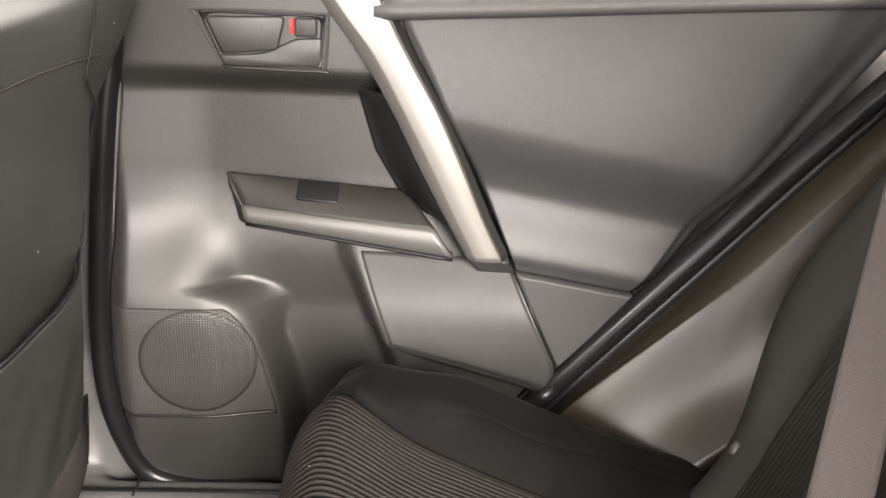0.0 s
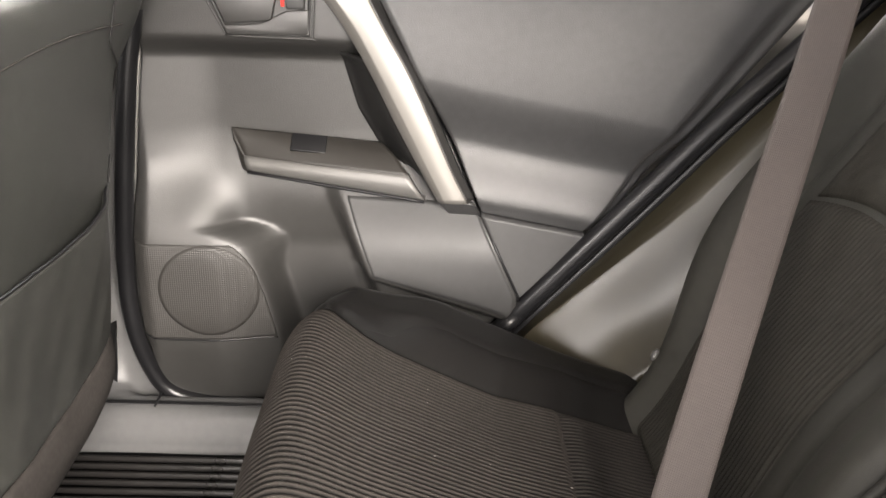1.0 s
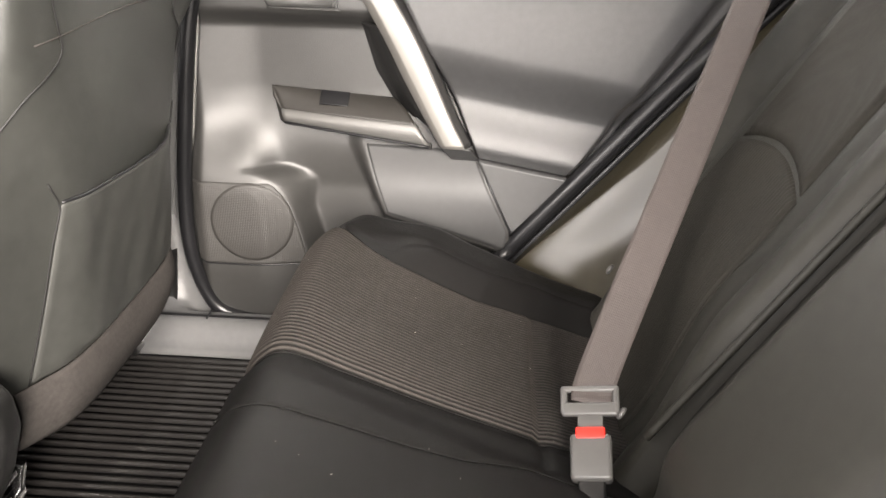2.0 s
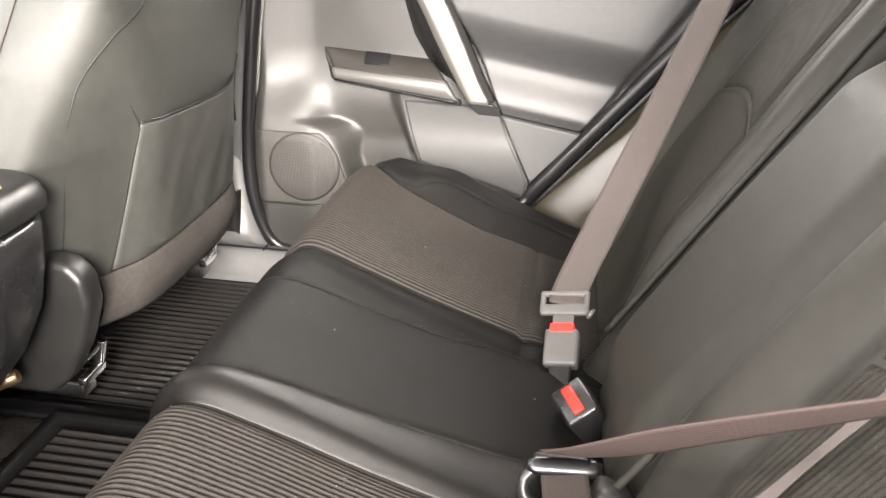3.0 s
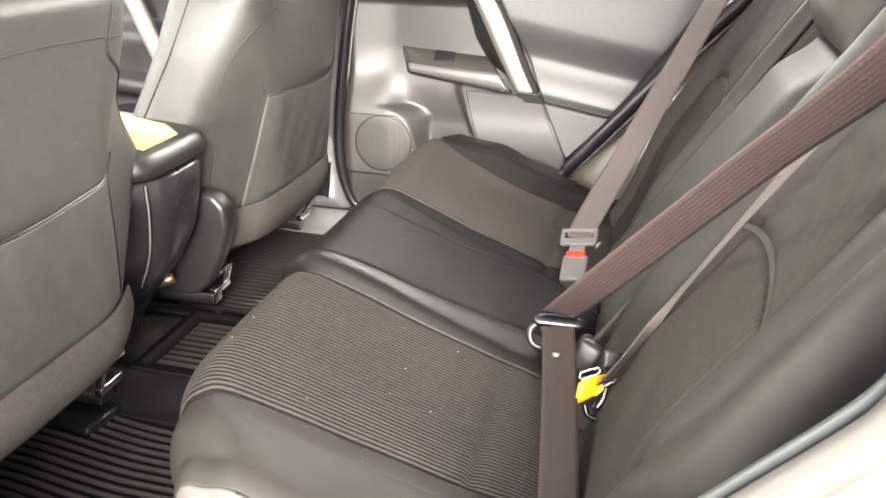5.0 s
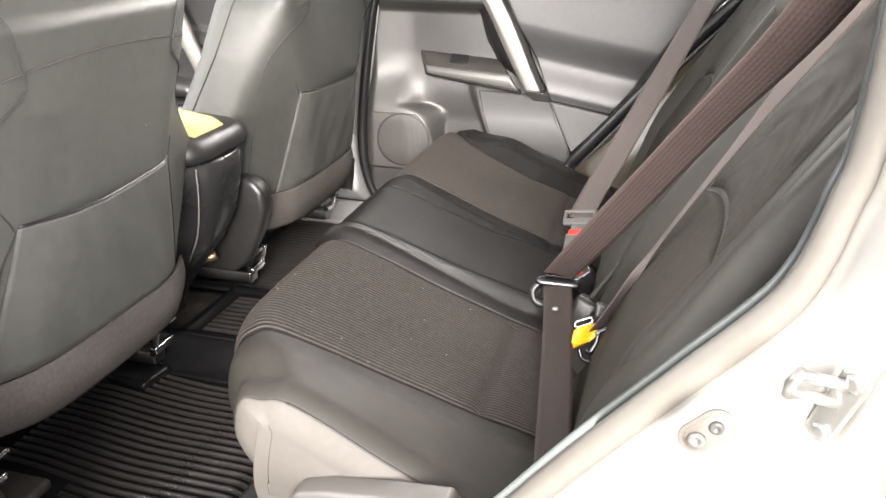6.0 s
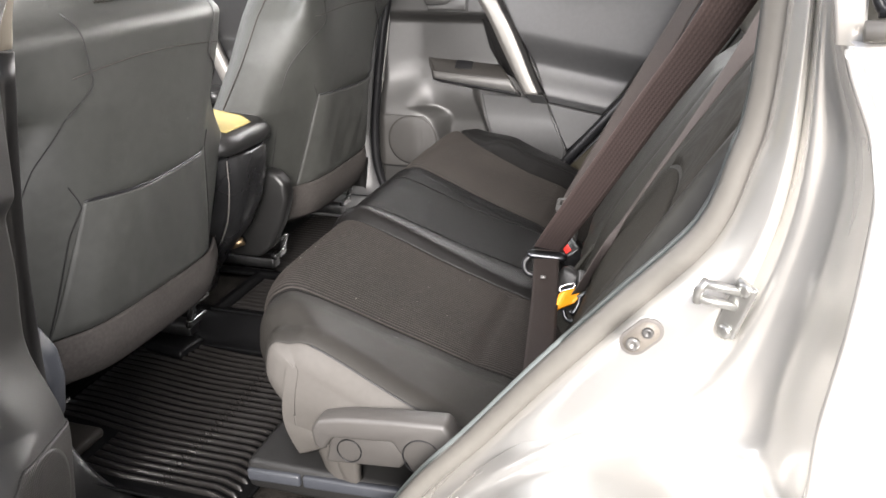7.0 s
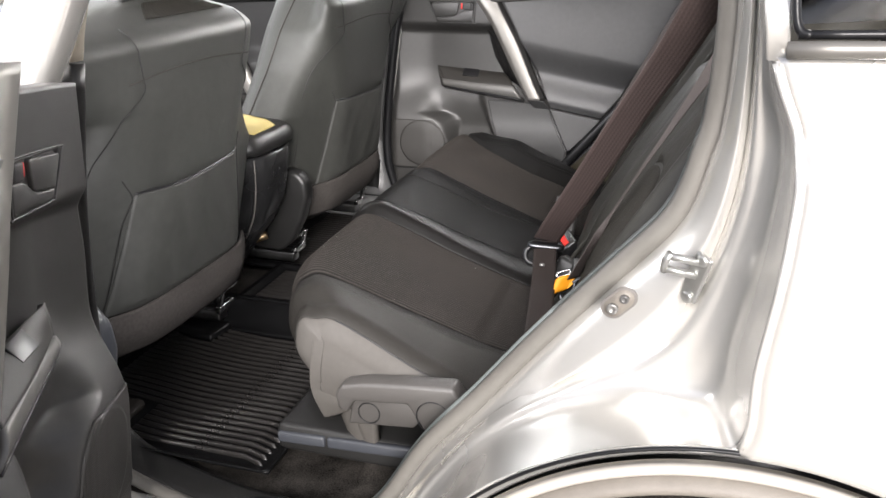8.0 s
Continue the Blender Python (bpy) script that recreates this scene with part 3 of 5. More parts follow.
def build_jamb_fittings():
    st = thing("door_striker", (0.503, -0.765, 0.989), "bright steel door striker loop bolted to the jamb", "door striker")
    base = Matrix.Translation((0.512, -0.772, 0.958)) @ Euler((radians(6), radians(20), radians(-38))).to_matrix().to_4x4()
    part("plate", rbox_bm((0.021, 0.006, 0.062), base, 0.0028), M_STRIKER, st)
    for dz in (-0.009, 0.009):
        part("loop_bar", tube_bm([base @ Vector(p) for p in ((0.0, -0.002, dz + 0.012), (-0.012, -0.014, dz + 0.013), (-0.023, -0.026, dz + 0.014))], 0.0040, 10), M_STRIKER, st)
    part("loop_end", tube_bm([base @ Vector(p) for p in ((-0.023, -0.026, 0.0015), (-0.0245, -0.0285, 0.014), (-0.023, -0.026, 0.0265))], 0.0042, 10), M_STRIKER, st)
    for dz in (-0.026, 0.026):
        part("bolt", section_loft([(base @ Vector((0.001, y, dz)), base.to_3x3() @ Vector((r, 0, 0)), base.to_3x3() @ Vector((0, 0, r)), 2) for y, r in ((-0.002, 0.007), (-0.006, 0.0068), (-0.0065, 0.003))], 12), M_STRIKER, st)
    sc = thing("screw_recess", (0.427, -0.751, 0.907), "grey recessed plug with a screw in the jamb", "screw cover")
    rot = Matrix.Translation((0.434, -0.7575, 0.913)) @ Euler((radians(6), radians(-48), radians(-8))).to_matrix().to_4x4()
    oval = [(0.010 + 0.0135 * math.cos(t), 0.0135 * math.sin(t)) for t in (lerp(-math.pi / 2, math.pi / 2, k / 12) for k in range(13))]
    oval += [(-0.010 + 0.0135 * math.cos(t), 0.0135 * math.sin(t)) for t in (lerp(math.pi / 2, 1.5 * math.pi, k / 12) for k in range(13))]
    to_xz = rot @ xz_plane(0)
    part("recess_rim", prism_bm(oval, to_xz, 0.003, 0.0008), M_TRIMGREY, sc)
    part("recess_floor", prism_bm([(x * 0.85, y * 0.8) for x, y in oval], to_xz @ Matrix.Translation((0, 0, 0.0026)), 0.001, 0), M_CLAD, sc)
    for dx, r, mt in ((-0.010, 0.0068, M_PALE), (0.009, 0.0055, M_BUCKLE)):
        c = rot @ Vector((dx, -0.0035, 0))
        part("screw", section_loft([(c + rot.to_3x3() @ Vector((0, y, 0)), rot.to_3x3() @ Vector((rr, 0, 0)), rot.to_3x3() @ Vector((0, 0, rr)), 2) for y, rr in ((0.0, r), (-0.003, r * 0.95), (-0.0035, r * 0.45), (-0.0015, r * 0.35))], 16), mt, sc)


build_jamb_fittings()


def build_near_sill():
    # painted sill, black scuff plate and the curved corner up the centre pillar
    part("sill", section_loft([(Vector((x, -0.775, 0.375)), Vector((0, 0.100, 0)), Vector((0, 0, 0.077)), 4) for x in (-1.5, -0.4, 0.0, 0.15, 0.22)], 28), M_PAINT, CAR, "silver painted door sill")
    P = spline(((-0.47, -0.64, 0.80), (-0.468, -0.628, 0.62), (-0.455, -0.622, 0.53), (-0.41, -0.628, 0.475), (-0.33, -0.648, 0.455), (-0.15, -0.682, 0.45), (0.02, -0.690, 0.455)), 40)
    part("scuff_plate", section_loft([(p, Vector((0.014, 0.03, 0)), Vector((0.006, 0, 0.014)), 3) for p in P], 16), M_BLACK, CAR, "black plastic scuff plate")
    part("sill_seal", tube_bm([p + Vector((0.006, -0.040, 0.002)) for p in P], 0.011, 8), M_SEALGREY, CAR)
    wall_panel("pillar_foot", ((-0.56, -0.83, 0.40), (-0.455, -0.80, 0.40), (-0.42, -0.78, 1.10), (-0.52, -0.80, 1.10)), M_PAINT, CAR, (0, 0.06, 0))


build_near_sill()


# ---- far side: sill cover, centre pillar trim, seals, wheelhouse trim ----
def build_far_side():
    def f(u, v):
        x = lerp(-1.3, 0.25, u)
        y = lerp(0.625, 0.86, v)
        lift = 0.30 * sm(-0.37, -0.47, x) * sm(0.695, 0.78, y) * sm(-0.75, -0.55, x)
        return (x, y, 0.470 + 0.050 * sm(0.0, 0.16, v) + 0.006 * sm(0.26, 0.30, v) - 0.045 * sm(0.690, 0.705, y) * sm(-0.44, -0.38, x) + lift)
    part("sill_cover", solid_grid(f, 60, 30, Vector((0, 0, -0.02))), M_SILLTRIM, CAR, "shiny dark grey plastic sill cover")
    part("sill_step", rbox_bm((0.9, 0.006, 0.003), pose(-0.2, 0.668, 0.5232), 0.001, 1), M_RUBBER, CAR)
    part("sill_joint", rbox_bm((0.002, 0.10, 0.003), pose(-0.37, 0.705, 0.5255), 0, 1), M_RUBBER, CAR)
    # lower trim of the centre pillar
    P = spline(((-0.445, 0.79, 0.50), (-0.462, 0.775, 0.66), (-0.455, 0.77, 0.80), (-0.43, 0.765, 0.98), (-0.38, 0.76, 1.12)), 20)
    part("pillar_lower_trim", section_loft([(p, Vector((0.035, 0, 0)), Vector((0, 0.03, 0)), 3) for p in P], 20), M_SILLTRIM, CAR, "dark grey lower pillar trim")
    # body seal along front and lower edge of the door
    S = spline(((-0.356, 0.716, 1.08), (-0.372, 0.710, 0.994), (-0.390, 0.708, 0.860), (-0.401, 0.706, 0.760), (-0.405, 0.705, 0.670), (-0.396, 0.704, 0.594), (-0.369, 0.703, 0.529), (-0.322, 0.702, 0.506), (-0.254, 0.702, 0.499), (-0.16, 0.703, 0.492), (0.02, 0.706, 0.52), (0.155, 0.708, 0.665)), 90)
    part("door_seal", tube_bm(S, 0.0125, 12), M_RUBBER, CAR, "black rubber door seal")
    R = spline(((0.10, 0.712, 0.60), (0.160, 0.712, 0.672), (0.252, 0.712, 0.782), (0.322, 0.712, 0.866), (0.41, 0.716, 0.970), (0.495, 0.722, 1.062), (0.60, 0.722, 1.18)), 50)
    part("door_seal", tube_bm(R, 0.0145, 12), M_RUBBER, CAR)
    part("seal_lip", tube_bm([p + Vector((0.019, 0.002, -0.012)) for p in R], 0.0075, 8), M_RUBBER, CAR)
    # wheelhouse trim: a ridge that runs up beside the seat back
    c1 = spline([p + Vector((0.020, 0.010, -0.013)) for p in R], 50)
    c2 = spline(((0.10, 0.668, 0.55), (0.180, 0.668, 0.662), (0.296, 0.664, 0.775), (0.387, 0.664, 0.862), (0.472, 0.668, 0.965), (0.562, 0.675, 1.06), (0.68, 0.68, 1.18)), 50)
    c3 = spline(((0.16, 0.62, 0.52), (0.235, 0.625, 0.64), (0.335, 0.630, 0.73), (0.415, 0.640, 0.83), (0.50, 0.650, 0.93), (0.60, 0.66, 1.03), (0.72, 0.66, 1.16)), 50)
    c4 = spline(((0.20, 0.56, 0.50), (0.28, 0.565, 0.62), (0.38, 0.575, 0.71), (0.46, 0.60, 0.80), (0.56, 0.61, 0.90), (0.66, 0.62, 1.0), (0.76, 0.62, 1.13)), 50)
    rows = [spline((a, a.lerp(b, 0.6) + Vector((0, -0.010, 0.006)), b, c, d), 25) for a, b, c, d in zip(c1, c2, c3, c4)]
    part("wheelhouse_trim", solid_grid(lambda u, v: rows[round(u * 49)][round(v * 24)], 49, 24, Vector((0.004, 0.012, -0.004))), M_WHEELHOUSE, CAR, "smooth dark wheelhouse trim, warm reflection put into its colour")
    wall_panel("quarter_inner", ((0.5, 0.72, 0.7), (1.48, 0.74, 0.7), (1.40, 0.70, 1.2), (0.62, 0.72, 1.2)), M_BLACK, CAR, (0, 0.02, 0))
    wall_panel("quarter_inner", ((0.64, -0.70, 0.7), (1.48, -0.74, 0.7), (1.40, -0.70, 1.2), (0.66, -0.68, 1.2)), M_BLACK, CAR, (0, -0.02, 0))
    wall_panel("outer_skin", ((-1.7, 0.90, 0.4), (1.5, 0.90, 0.4), (1.45, 0.84, 1.12), (-1.7, 0.84, 1.06)), M_PAINT, CAR, (0, 0.01, 0))
    post("quarter_pillar", ((0.58, 0.735, 1.18), (0.55, 0.69, 1.4), (0.46, 0.64, 1.57)), (0.07, 0, 0), (0, 0.025, 0), M_HEAD, CAR)


build_far_side()


# ---- rear door: one is closed on the far side, its mirror image stands open on the near side ----
FRONT_EDGE = ((0.490, -0.24), (0.500, -0.30), (0.528, -0.362), (0.564, -0.388), (0.67, -0.402), (0.86, -0.388), (1.0, -0.366), (1.20, -0.34))
POD_EDGE = ((0.60, -0.193), (0.629, -0.199), (0.680, -0.211), (0.715, -0.222), (0.740, -0.234), (0.757, -0.248), (0.769, -0.268), (0.779, -0.300), (0.783, -0.330))
POCKET_EDGE = ((0.60, -0.030), (0.667, -0.052), (0.728, -0.072), (0.823, -0.108), (0.88, -0.12))


def seam_x(z):
    """The line of the silver bar's rear side, carried on down to the door's edge."""
    return curve1(((0.49, 0.02), (0.60, 0.095), (0.672, 0.150), (0.695, 0.152), (0.817, 0.091), (0.90, 0.050), (1.012, -0.010), (1.128, -0.066), (1.2, -0.10)), z)


def door_y(x, z):
    y = 0.738
    y += 0.036 * sm(1.046, 1.012, z) * sm(0.74, 0.92, z) * sm(-0.43, -0.27, x)
    y -= 0.022 * sm(0.88, 0.76, z)
    xp, xr = curve1(POD_EDGE, z), curve1(POCKET_EDGE, z)
    # hollow between the speaker's rounded lip and the insert, running out upwards
    pocket = sm(xp - 0.002, xp + lerp(0.030, 0.085, sm(0.70, 0.79, z)), x) * sm(xr + 0.010, xr - 0.020, x) * sm(0.872, 0.735, z)
    y += 0.052 * pocket * sm(-0.34, -0.235, x)
    right = sm(xr - 0.012, xr + 0.012, x) * sm(0.85, 0.80, z)
    y -= right * 0.012 * sm(0.83, 0.70, z)
    low = sm(0.722 - 0.31 * (x + 0.07), 0.706 - 0.31 * (x + 0.07), z) * sm(xr - 0.03, xr + 0.01, x)
    y += 0.030 * low
    y -= 0.014 * sm(-0.20, -0.29, x) * sm(0.86, 0.73, z)
    y += 0.022 * sm(-0.370, -0.404, x)
    return y


def build_rear_door():
    d = thing("rear_door", (-0.40, 0.84, 0.50), "dark grey car rear door panel with a silver pull bar and window switch", "car door", "rear doors")

    def main(u, v):
        z = lerp(0.490, 1.175, v)
        x = lerp(curve1(FRONT_EDGE, z), seam_x(z), u)
        return (x, door_y(x, z), z)
    part("inner_panel", solid_grid(main, 150, 150, Vector((0, 0.03, 0))), M_DOOR, d, "grained dark grey moulded door panel")

    # upper rear panel in soft vinyl with a padded ledge
    def zlow(x):
        return 0.817 - 0.172 * (x - 0.093)

    def xrear(z):
        return curve1(((0.66, 0.130), (0.695, 0.150), (0.791, 0.243), (0.866, 0.306), (0.907, 0.330), (1.098, 0.492), (1.20, 0.57)), z)

    def upper(u, v):
        x0, x1 = seam_x(lerp(0.817, 1.118, v)) + 0.004, xrear(lerp(0.79, 1.135, v)) + 0.010
        x = lerp(x0, x1, u)
        zz = lerp(zlow(x), 1.112 + 0.072 * (x + 0.05), v)
        h = zz - zlow(x)
        # padded roll below, a dark tuck above it, then the bulging upper face
        y = 0.722 + 0.026 * sm(0.012, 0.096, h) * sm(0.175, 0.088, h) + 0.010 * sm(0.13, 0.32, h) + 0.004 * sm(0.02, 0.0, h)
        y += 0.012 * sm(0.92, 0.95, u)
        return (x, y, zz)
    part("upper_panel", solid_grid(upper, 60, 90, Vector((0, 0.03, 0))), M_VINYL, d, "soft black vinyl upper panel")

    def tri(u, v):
        # fan from the lower corner to the seam under the upper panel
        top = Vector((lerp(0.0935, 0.246, u), 0, 0))
        top.z = zlow(top.x) - 0.003
        low = Vector((lerp(0.1525, 0.1545, u), 0, 0.6945))
        p = low.lerp(top, v)
        return (p.x, 0.703 + 0.016 * v, p.z)
    part("corner_panel", solid_grid(tri, 24, 24, Vector((0, 0.03, 0))), M_DOOR2, d, "lighter grey triangular corner panel")
    part("panel_joint", tube_bm([(seam_x(z) + 0.001, door_y(seam_x(z), z) - 0.0005, z) for z in (lerp(0.69, 0.83, k / 20) for k in range(21))], 0.0022, 6), M_RUBBER, d)

    # lighter satin insert left of the corner panel
    def insert(u, v):
        z = lerp(0.70, 0.826, v)
        xl = curve1(POCKET_EDGE, z) + 0.014
        x = lerp(xl, seam_x(z) - 0.004, u)
        z2 = lerp(0.728 - 0.31 * (x + 0.07), 0.828 - 0.02 * (x + 0.1), v)
        x = lerp(curve1(POCKET_EDGE, z2) + 0.014, seam_x(z2) - 0.004, u)
        return (x, door_y(x, z2) - 0.0025, z2)
    part("lower_insert", solid_grid(insert, 40, 24, Vector((0, 0.006, 0))), M_DOOR2, d, "satin grey lower insert")

    # window sill trim
    part("sill_trim", solid_grid(lambda u, v: (lerp(-0.085, 0.56, u), lerp(0.716, 0.80, v), 1.120 + 0.072 * (lerp(-0.085, 0.56, u) + 0.05) + 0.030 * math.sin(v * 1.6)), 20, 8, Vector((0, 0.004, -0.012))), M_SILLGREY, d, "light grey window sill trim")

    # silver pull bar: a dull side face, a bright front and a dark border, cut off flat below
    table = ((1.205, -0.190, -0.178, -0.118, -0.110, 0.732), (1.125, -0.141, -0.126, -0.077, -0.068, 0.722), (1.070, -0.098, -0.083, -0.047, -0.040, 0.712), (1.012, -0.062, -0.049, -0.012, -0.006, 0.704), (0.951, -0.030, -0.016, 0.018, 0.025, 0.698), (0.886, 0.006, 0.018, 0.048, 0.055, 0.693), (0.842, 0.032, 0.041, 0.0715, 0.079, 0.690))
    left, ridge, right, dark = (spline([(r[k], r[5], r[0]) for r in table], 40) for k in (1, 2, 3, 4))

    def bar(u, v):
        k = round(u * 39)
        a, b, c = left[k] + Vector((0, 0.013, -0.003)), ridge[k], right[k] + Vector((0, 0.0015, 0))
        if v <= 0.4:
            return a.lerp(b, v / 0.4) + Vector((0, -0.0015 * math.sin(math.pi * v / 0.4), 0))
        return b.lerp(c, (v - 0.4) / 0.6) + Vector((0, -0.002 * math.sin(math.pi * (v - 0.4) / 0.6), 0))
    part("pull_bar", solid_grid(bar, 39, 30, Vector((0, 0.016, 0))), M_SILVER, d, "satin silver diagonal pull bar")
    part("bar_edge", solid_grid(lambda u, v: (right[round(u * 39)] + Vector((0.0006, 0.0025, 0))).lerp(dark[round(u * 39)] + Vector((0.002, 0.022, 0)), v), 39, 6, Vector((0, 0.02, 0))), M_DOOR, d, "dark border along the bar")
    part("bar_foot", solid_grid(lambda u, v: Vector((lerp(0.033, 0.079, u) + 0.016 * v, lerp(0.699, door_y(0.07, 0.81) - 0.002, v), 0.8405 - 0.030 * v - 0.002 * u)), 10, 8, Vector((0, 0.012, 0))), M_DOOR2, d)

    def grip(u, v):
        z = lerp(1.026, 0.872, u)
        xl = curve1(((0.872, -0.016), (0.892, -0.047), (0.949, -0.081), (1.007, -0.099), (1.026, -0.104)), z)
        xb = curve1(((0.842, 0.030), (0.886, 0.006), (0.951, -0.030), (1.012, -0.062), (1.07, -0.098)), z)
        x = lerp(xl, xb + 0.002, v)
        return (x, lerp(door_y(x, z) - 0.004, curve1(((0.842, 0.704), (1.07, 0.728)), z), sm(0.0, 1.0, v)), z)
    part("grip", solid_grid(grip, 24, 12, Vector((0, 0.010, 0))), M_BLACK, d, "black grip pocket behind the bar")

    # armrest: a sloping top with the switch and a silver face
    F0, F1 = Vector((-0.236, 0.742, 0.885)), Vector((-0.009, 0.703, 0.877))
    B0, B1 = Vector((-0.254, 0.757, 0.919)), Vector((-0.049, 0.752, 0.907))
    L0, L1 = Vector((-0.231, 0.739, 0.865)), Vector((0.013, 0.700, 0.844))

    def arm(u, v):
        a = B0.lerp(B1, u)
        b = F0.lerp(F1, u) + Vector((0, -0.004 * math.sin(math.pi * u), 0))
        p = a.lerp(b, v) + Vector((0, 0, 0.004 * math.sin(math.pi * v)))
        return p
    part("armrest_top", solid_grid(arm, 30, 16, Vector((0.0, 0.004, -0.020))), M_ARM, d, "matt dark armrest top")

    def face(u, v):
        p = F0.lerp(F1, u).lerp(L0.lerp(L1, u), v)
        return p + Vector((0, -0.003 - 0.005 * math.sin(math.pi * v), -0.001))
    part("armrest_face", solid_grid(face, 30, 8, Vector((0, 0.012, 0.0))), M_SILVERDARK, d, "dull silver armrest face")
    part("armrest_under", solid_grid(lambda u, v: L0.lerp(L1, u) + Vector((0.002, lerp(0.0, 0.055, v), -0.004 - 0.022 * v)), 20, 6, Vector((0, 0.004, 0.008))), M_DOOR, d)
    part("armrest_rim", tube_bm([L0.lerp(L1, k / 12) + Vector((0, -0.003, -0.003)) for k in range(13)], 0.0024, 6), M_RUBBER, d)
    # rounded dark end of the armrest, running back into the panel
    def end(u, v):
        a = B0.lerp(F0, u) + Vector((0, 0, -0.001))
        b = Vector((-0.246, 0.770, 0.858)).lerp(L0 + Vector((0.001, 0, -0.004)), u)
        return a.lerp(b, v) + Vector((-0.003 * math.sin(math.pi * u), -0.001, 0))
    part("armrest_end", solid_grid(end, 14, 10, Vector((0.008, 0.006, 0))), M_ARM, d)
    # window switch, lying in the sloping top
    tilt = (F0.lerp(F1, 0.5) - B0.lerp(B1, 0.5)).normalized()
    run = (B1 - B0).normalized()
    up = run.cross(tilt).normalized() * -1
    side = up.cross(run)
    seat = arm(0.47, 0.40)
    place = Matrix(((run.x, side.x, up.x, seat.x), (run.y, side.y, up.y, seat.y), (run.z, side.z, up.z, seat.z), (0, 0, 0, 1)))
    sw = part("window_switch", rbox_bm((0.048, 0.027, 0.004), place @ pose(0, 0, 0.0004), 0.0012), M_RUBBER, d, "black window switch bezel")
    part("switch_key", rbox_bm((0.027, 0.020, 0.004), place @ pose(0.008, 0, 0.0020), 0.0012), M_ARM, sw)
    part("switch_rocker", rbox_bm((0.011, 0.018, 0.004), place @ pose(-0.014, 0, 0.0014, 0, -12, 0), 0.0012), M_GLOSS, sw)

    # inner handle in its recess
    def recess(u, v):
        z = lerp(1.049, 1.106, v)
        x = lerp(lerp(-0.247, -0.272, v), lerp(-0.141, -0.137, v), u)
        e = min(u, 1 - u) * 7, min(v, 1 - v) * 5
        return (x, 0.7345 + 0.024 * sm(0, 1, e[0]) * sm(0, 1, e[1]), z)
    part("handle_recess", solid_grid(recess, 30, 24, Vector((0, 0.004, 0))), M_BLACK, d, "black handle recess")
    rim = [(-0.247, 1.047), (-0.273, 1.098), (-0.268, 1.107), (-0.138, 1.108), (-0.134, 1.104), (-0.137, 1.050), (-0.142, 1.046)]
    part("recess_rim", tube_bm(spline([(x, 0.7345, z) for x, z in rim + rim[:1]], 90), 0.0013, 6), M_DOOR, d)
    part("lever", prism_bm([(-0.2635, 1.0965), (-0.2600, 1.1000), (-0.1840, 1.1035), (-0.1805, 1.1010), (-0.1880, 1.0700), (-0.1925, 1.0670), (-0.2450, 1.0615), (-0.2490, 1.0640)], xz_plane(0.752), 0.020, 0.004, 3), M_DOOR, d, "dark grey pull lever")
    lip = [(p.x, p.z) for p in spline(((-0.2530, 0, 1.0600), (-0.2250, 0, 1.0615), (-0.2000, 0, 1.0650), (-0.1830, 0, 1.0735), (-0.1680, 0, 1.0800), (-0.1410, 0, 1.0820)), 20)]
    part("lower_lip", prism_bm(lip + [(-0.1415, 1.0530), (-0.1440, 1.0500), (-0.2420, 1.0470), (-0.2460, 1.0490)], xz_plane(0.748), 0.013, 0.003, 2), M_DOOR, d)
    part("lock_flag", rbox_bm((0.0045, 0.006, 0.016), pose(-0.1742, 0.739, 1.093), 0.001), M_RED, d, "red lock marker")
    lk = part("lock_knob", rbox_bm((0.0245, 0.010, 0.0205), pose(-0.158, 0.7385, 1.0925), 0.003), M_DOOR2, d, "grey lock knob")
    part("knob_face", rbox_bm((0.017, 0.004, 0.0125), pose(-0.1573, 0.7330, 1.0925), 0.002), M_DOOR2, lk)
    part("knob_outline", tube_bm(spline([(-0.1573 + 0.0092 * sx, 0.7333, 1.0925 + 0.0070 * sz) for sx, sz in ((-1, -0.9), (0, -1), (1, -0.9), (1, 0), (1, 0.9), (0, 1), (-1, 0.9), (-1, 0), (-1, -0.9))], 40), 0.0007, 5), M_RUBBER, lk)

    # loudspeaker pod with perforated cover
    def pod(u, v):
        z = lerp(0.614, 0.762, v)
        x = lerp(-0.394, curve1(POD_EDGE, z) - 0.002, u)
        return (x, door_y(x, z) - 0.003, z)
    part("speaker_cover", solid_grid(pod, 40, 40, Vector((0, 0.004, 0))), M_MESH, d, "perforated dark speaker cover")
    disc, rings = bmesh.new(), []
    for u in (0.05, 0.25, 0.5, 0.75, 0.92, 1.0, 1.0):
        ring = []
        for k in range(64):
            r, a = 0.0705 * u, 2 * math.pi * k / 64
            x, z = -0.290 + r * math.cos(a), 0.692 + r * math.sin(a)
            ring.append(disc.verts.new((x, door_y(x, z) - (0.0034 + 0.0012 * (1 - u ** 4) if len(rings) < 6 else 0.0), z)))
        rings.append(ring)
    for ra, rb in zip(rings, rings[1:]):
        for k in range(64):
            disc.faces.new((ra[k], ra[(k + 1) % 64], rb[(k + 1) % 64], rb[k]))
    disc.faces.new(rings[0][::-1])
    part("speaker_grille", disc, M_GRILLE, d, "round speaker grille")
    part("lower_joint", tube_bm([(x, door_y(x, 0.612) - 0.001, 0.612) for x in (lerp(-0.394, -0.197, k / 20) for k in range(21))], 0.0018, 6), M_RUBBER, d)

    # outer shell of the door
    def shell(u, v):
        z = lerp(0.45, 1.13, v)
        x = lerp(curve1(FRONT_EDGE, z) - 0.03, xrear(z) + 0.05 if z > 0.66 else 0.15, u)
        return (x, 0.885 - 0.05 * sm(0.95, 1.13, z), z)
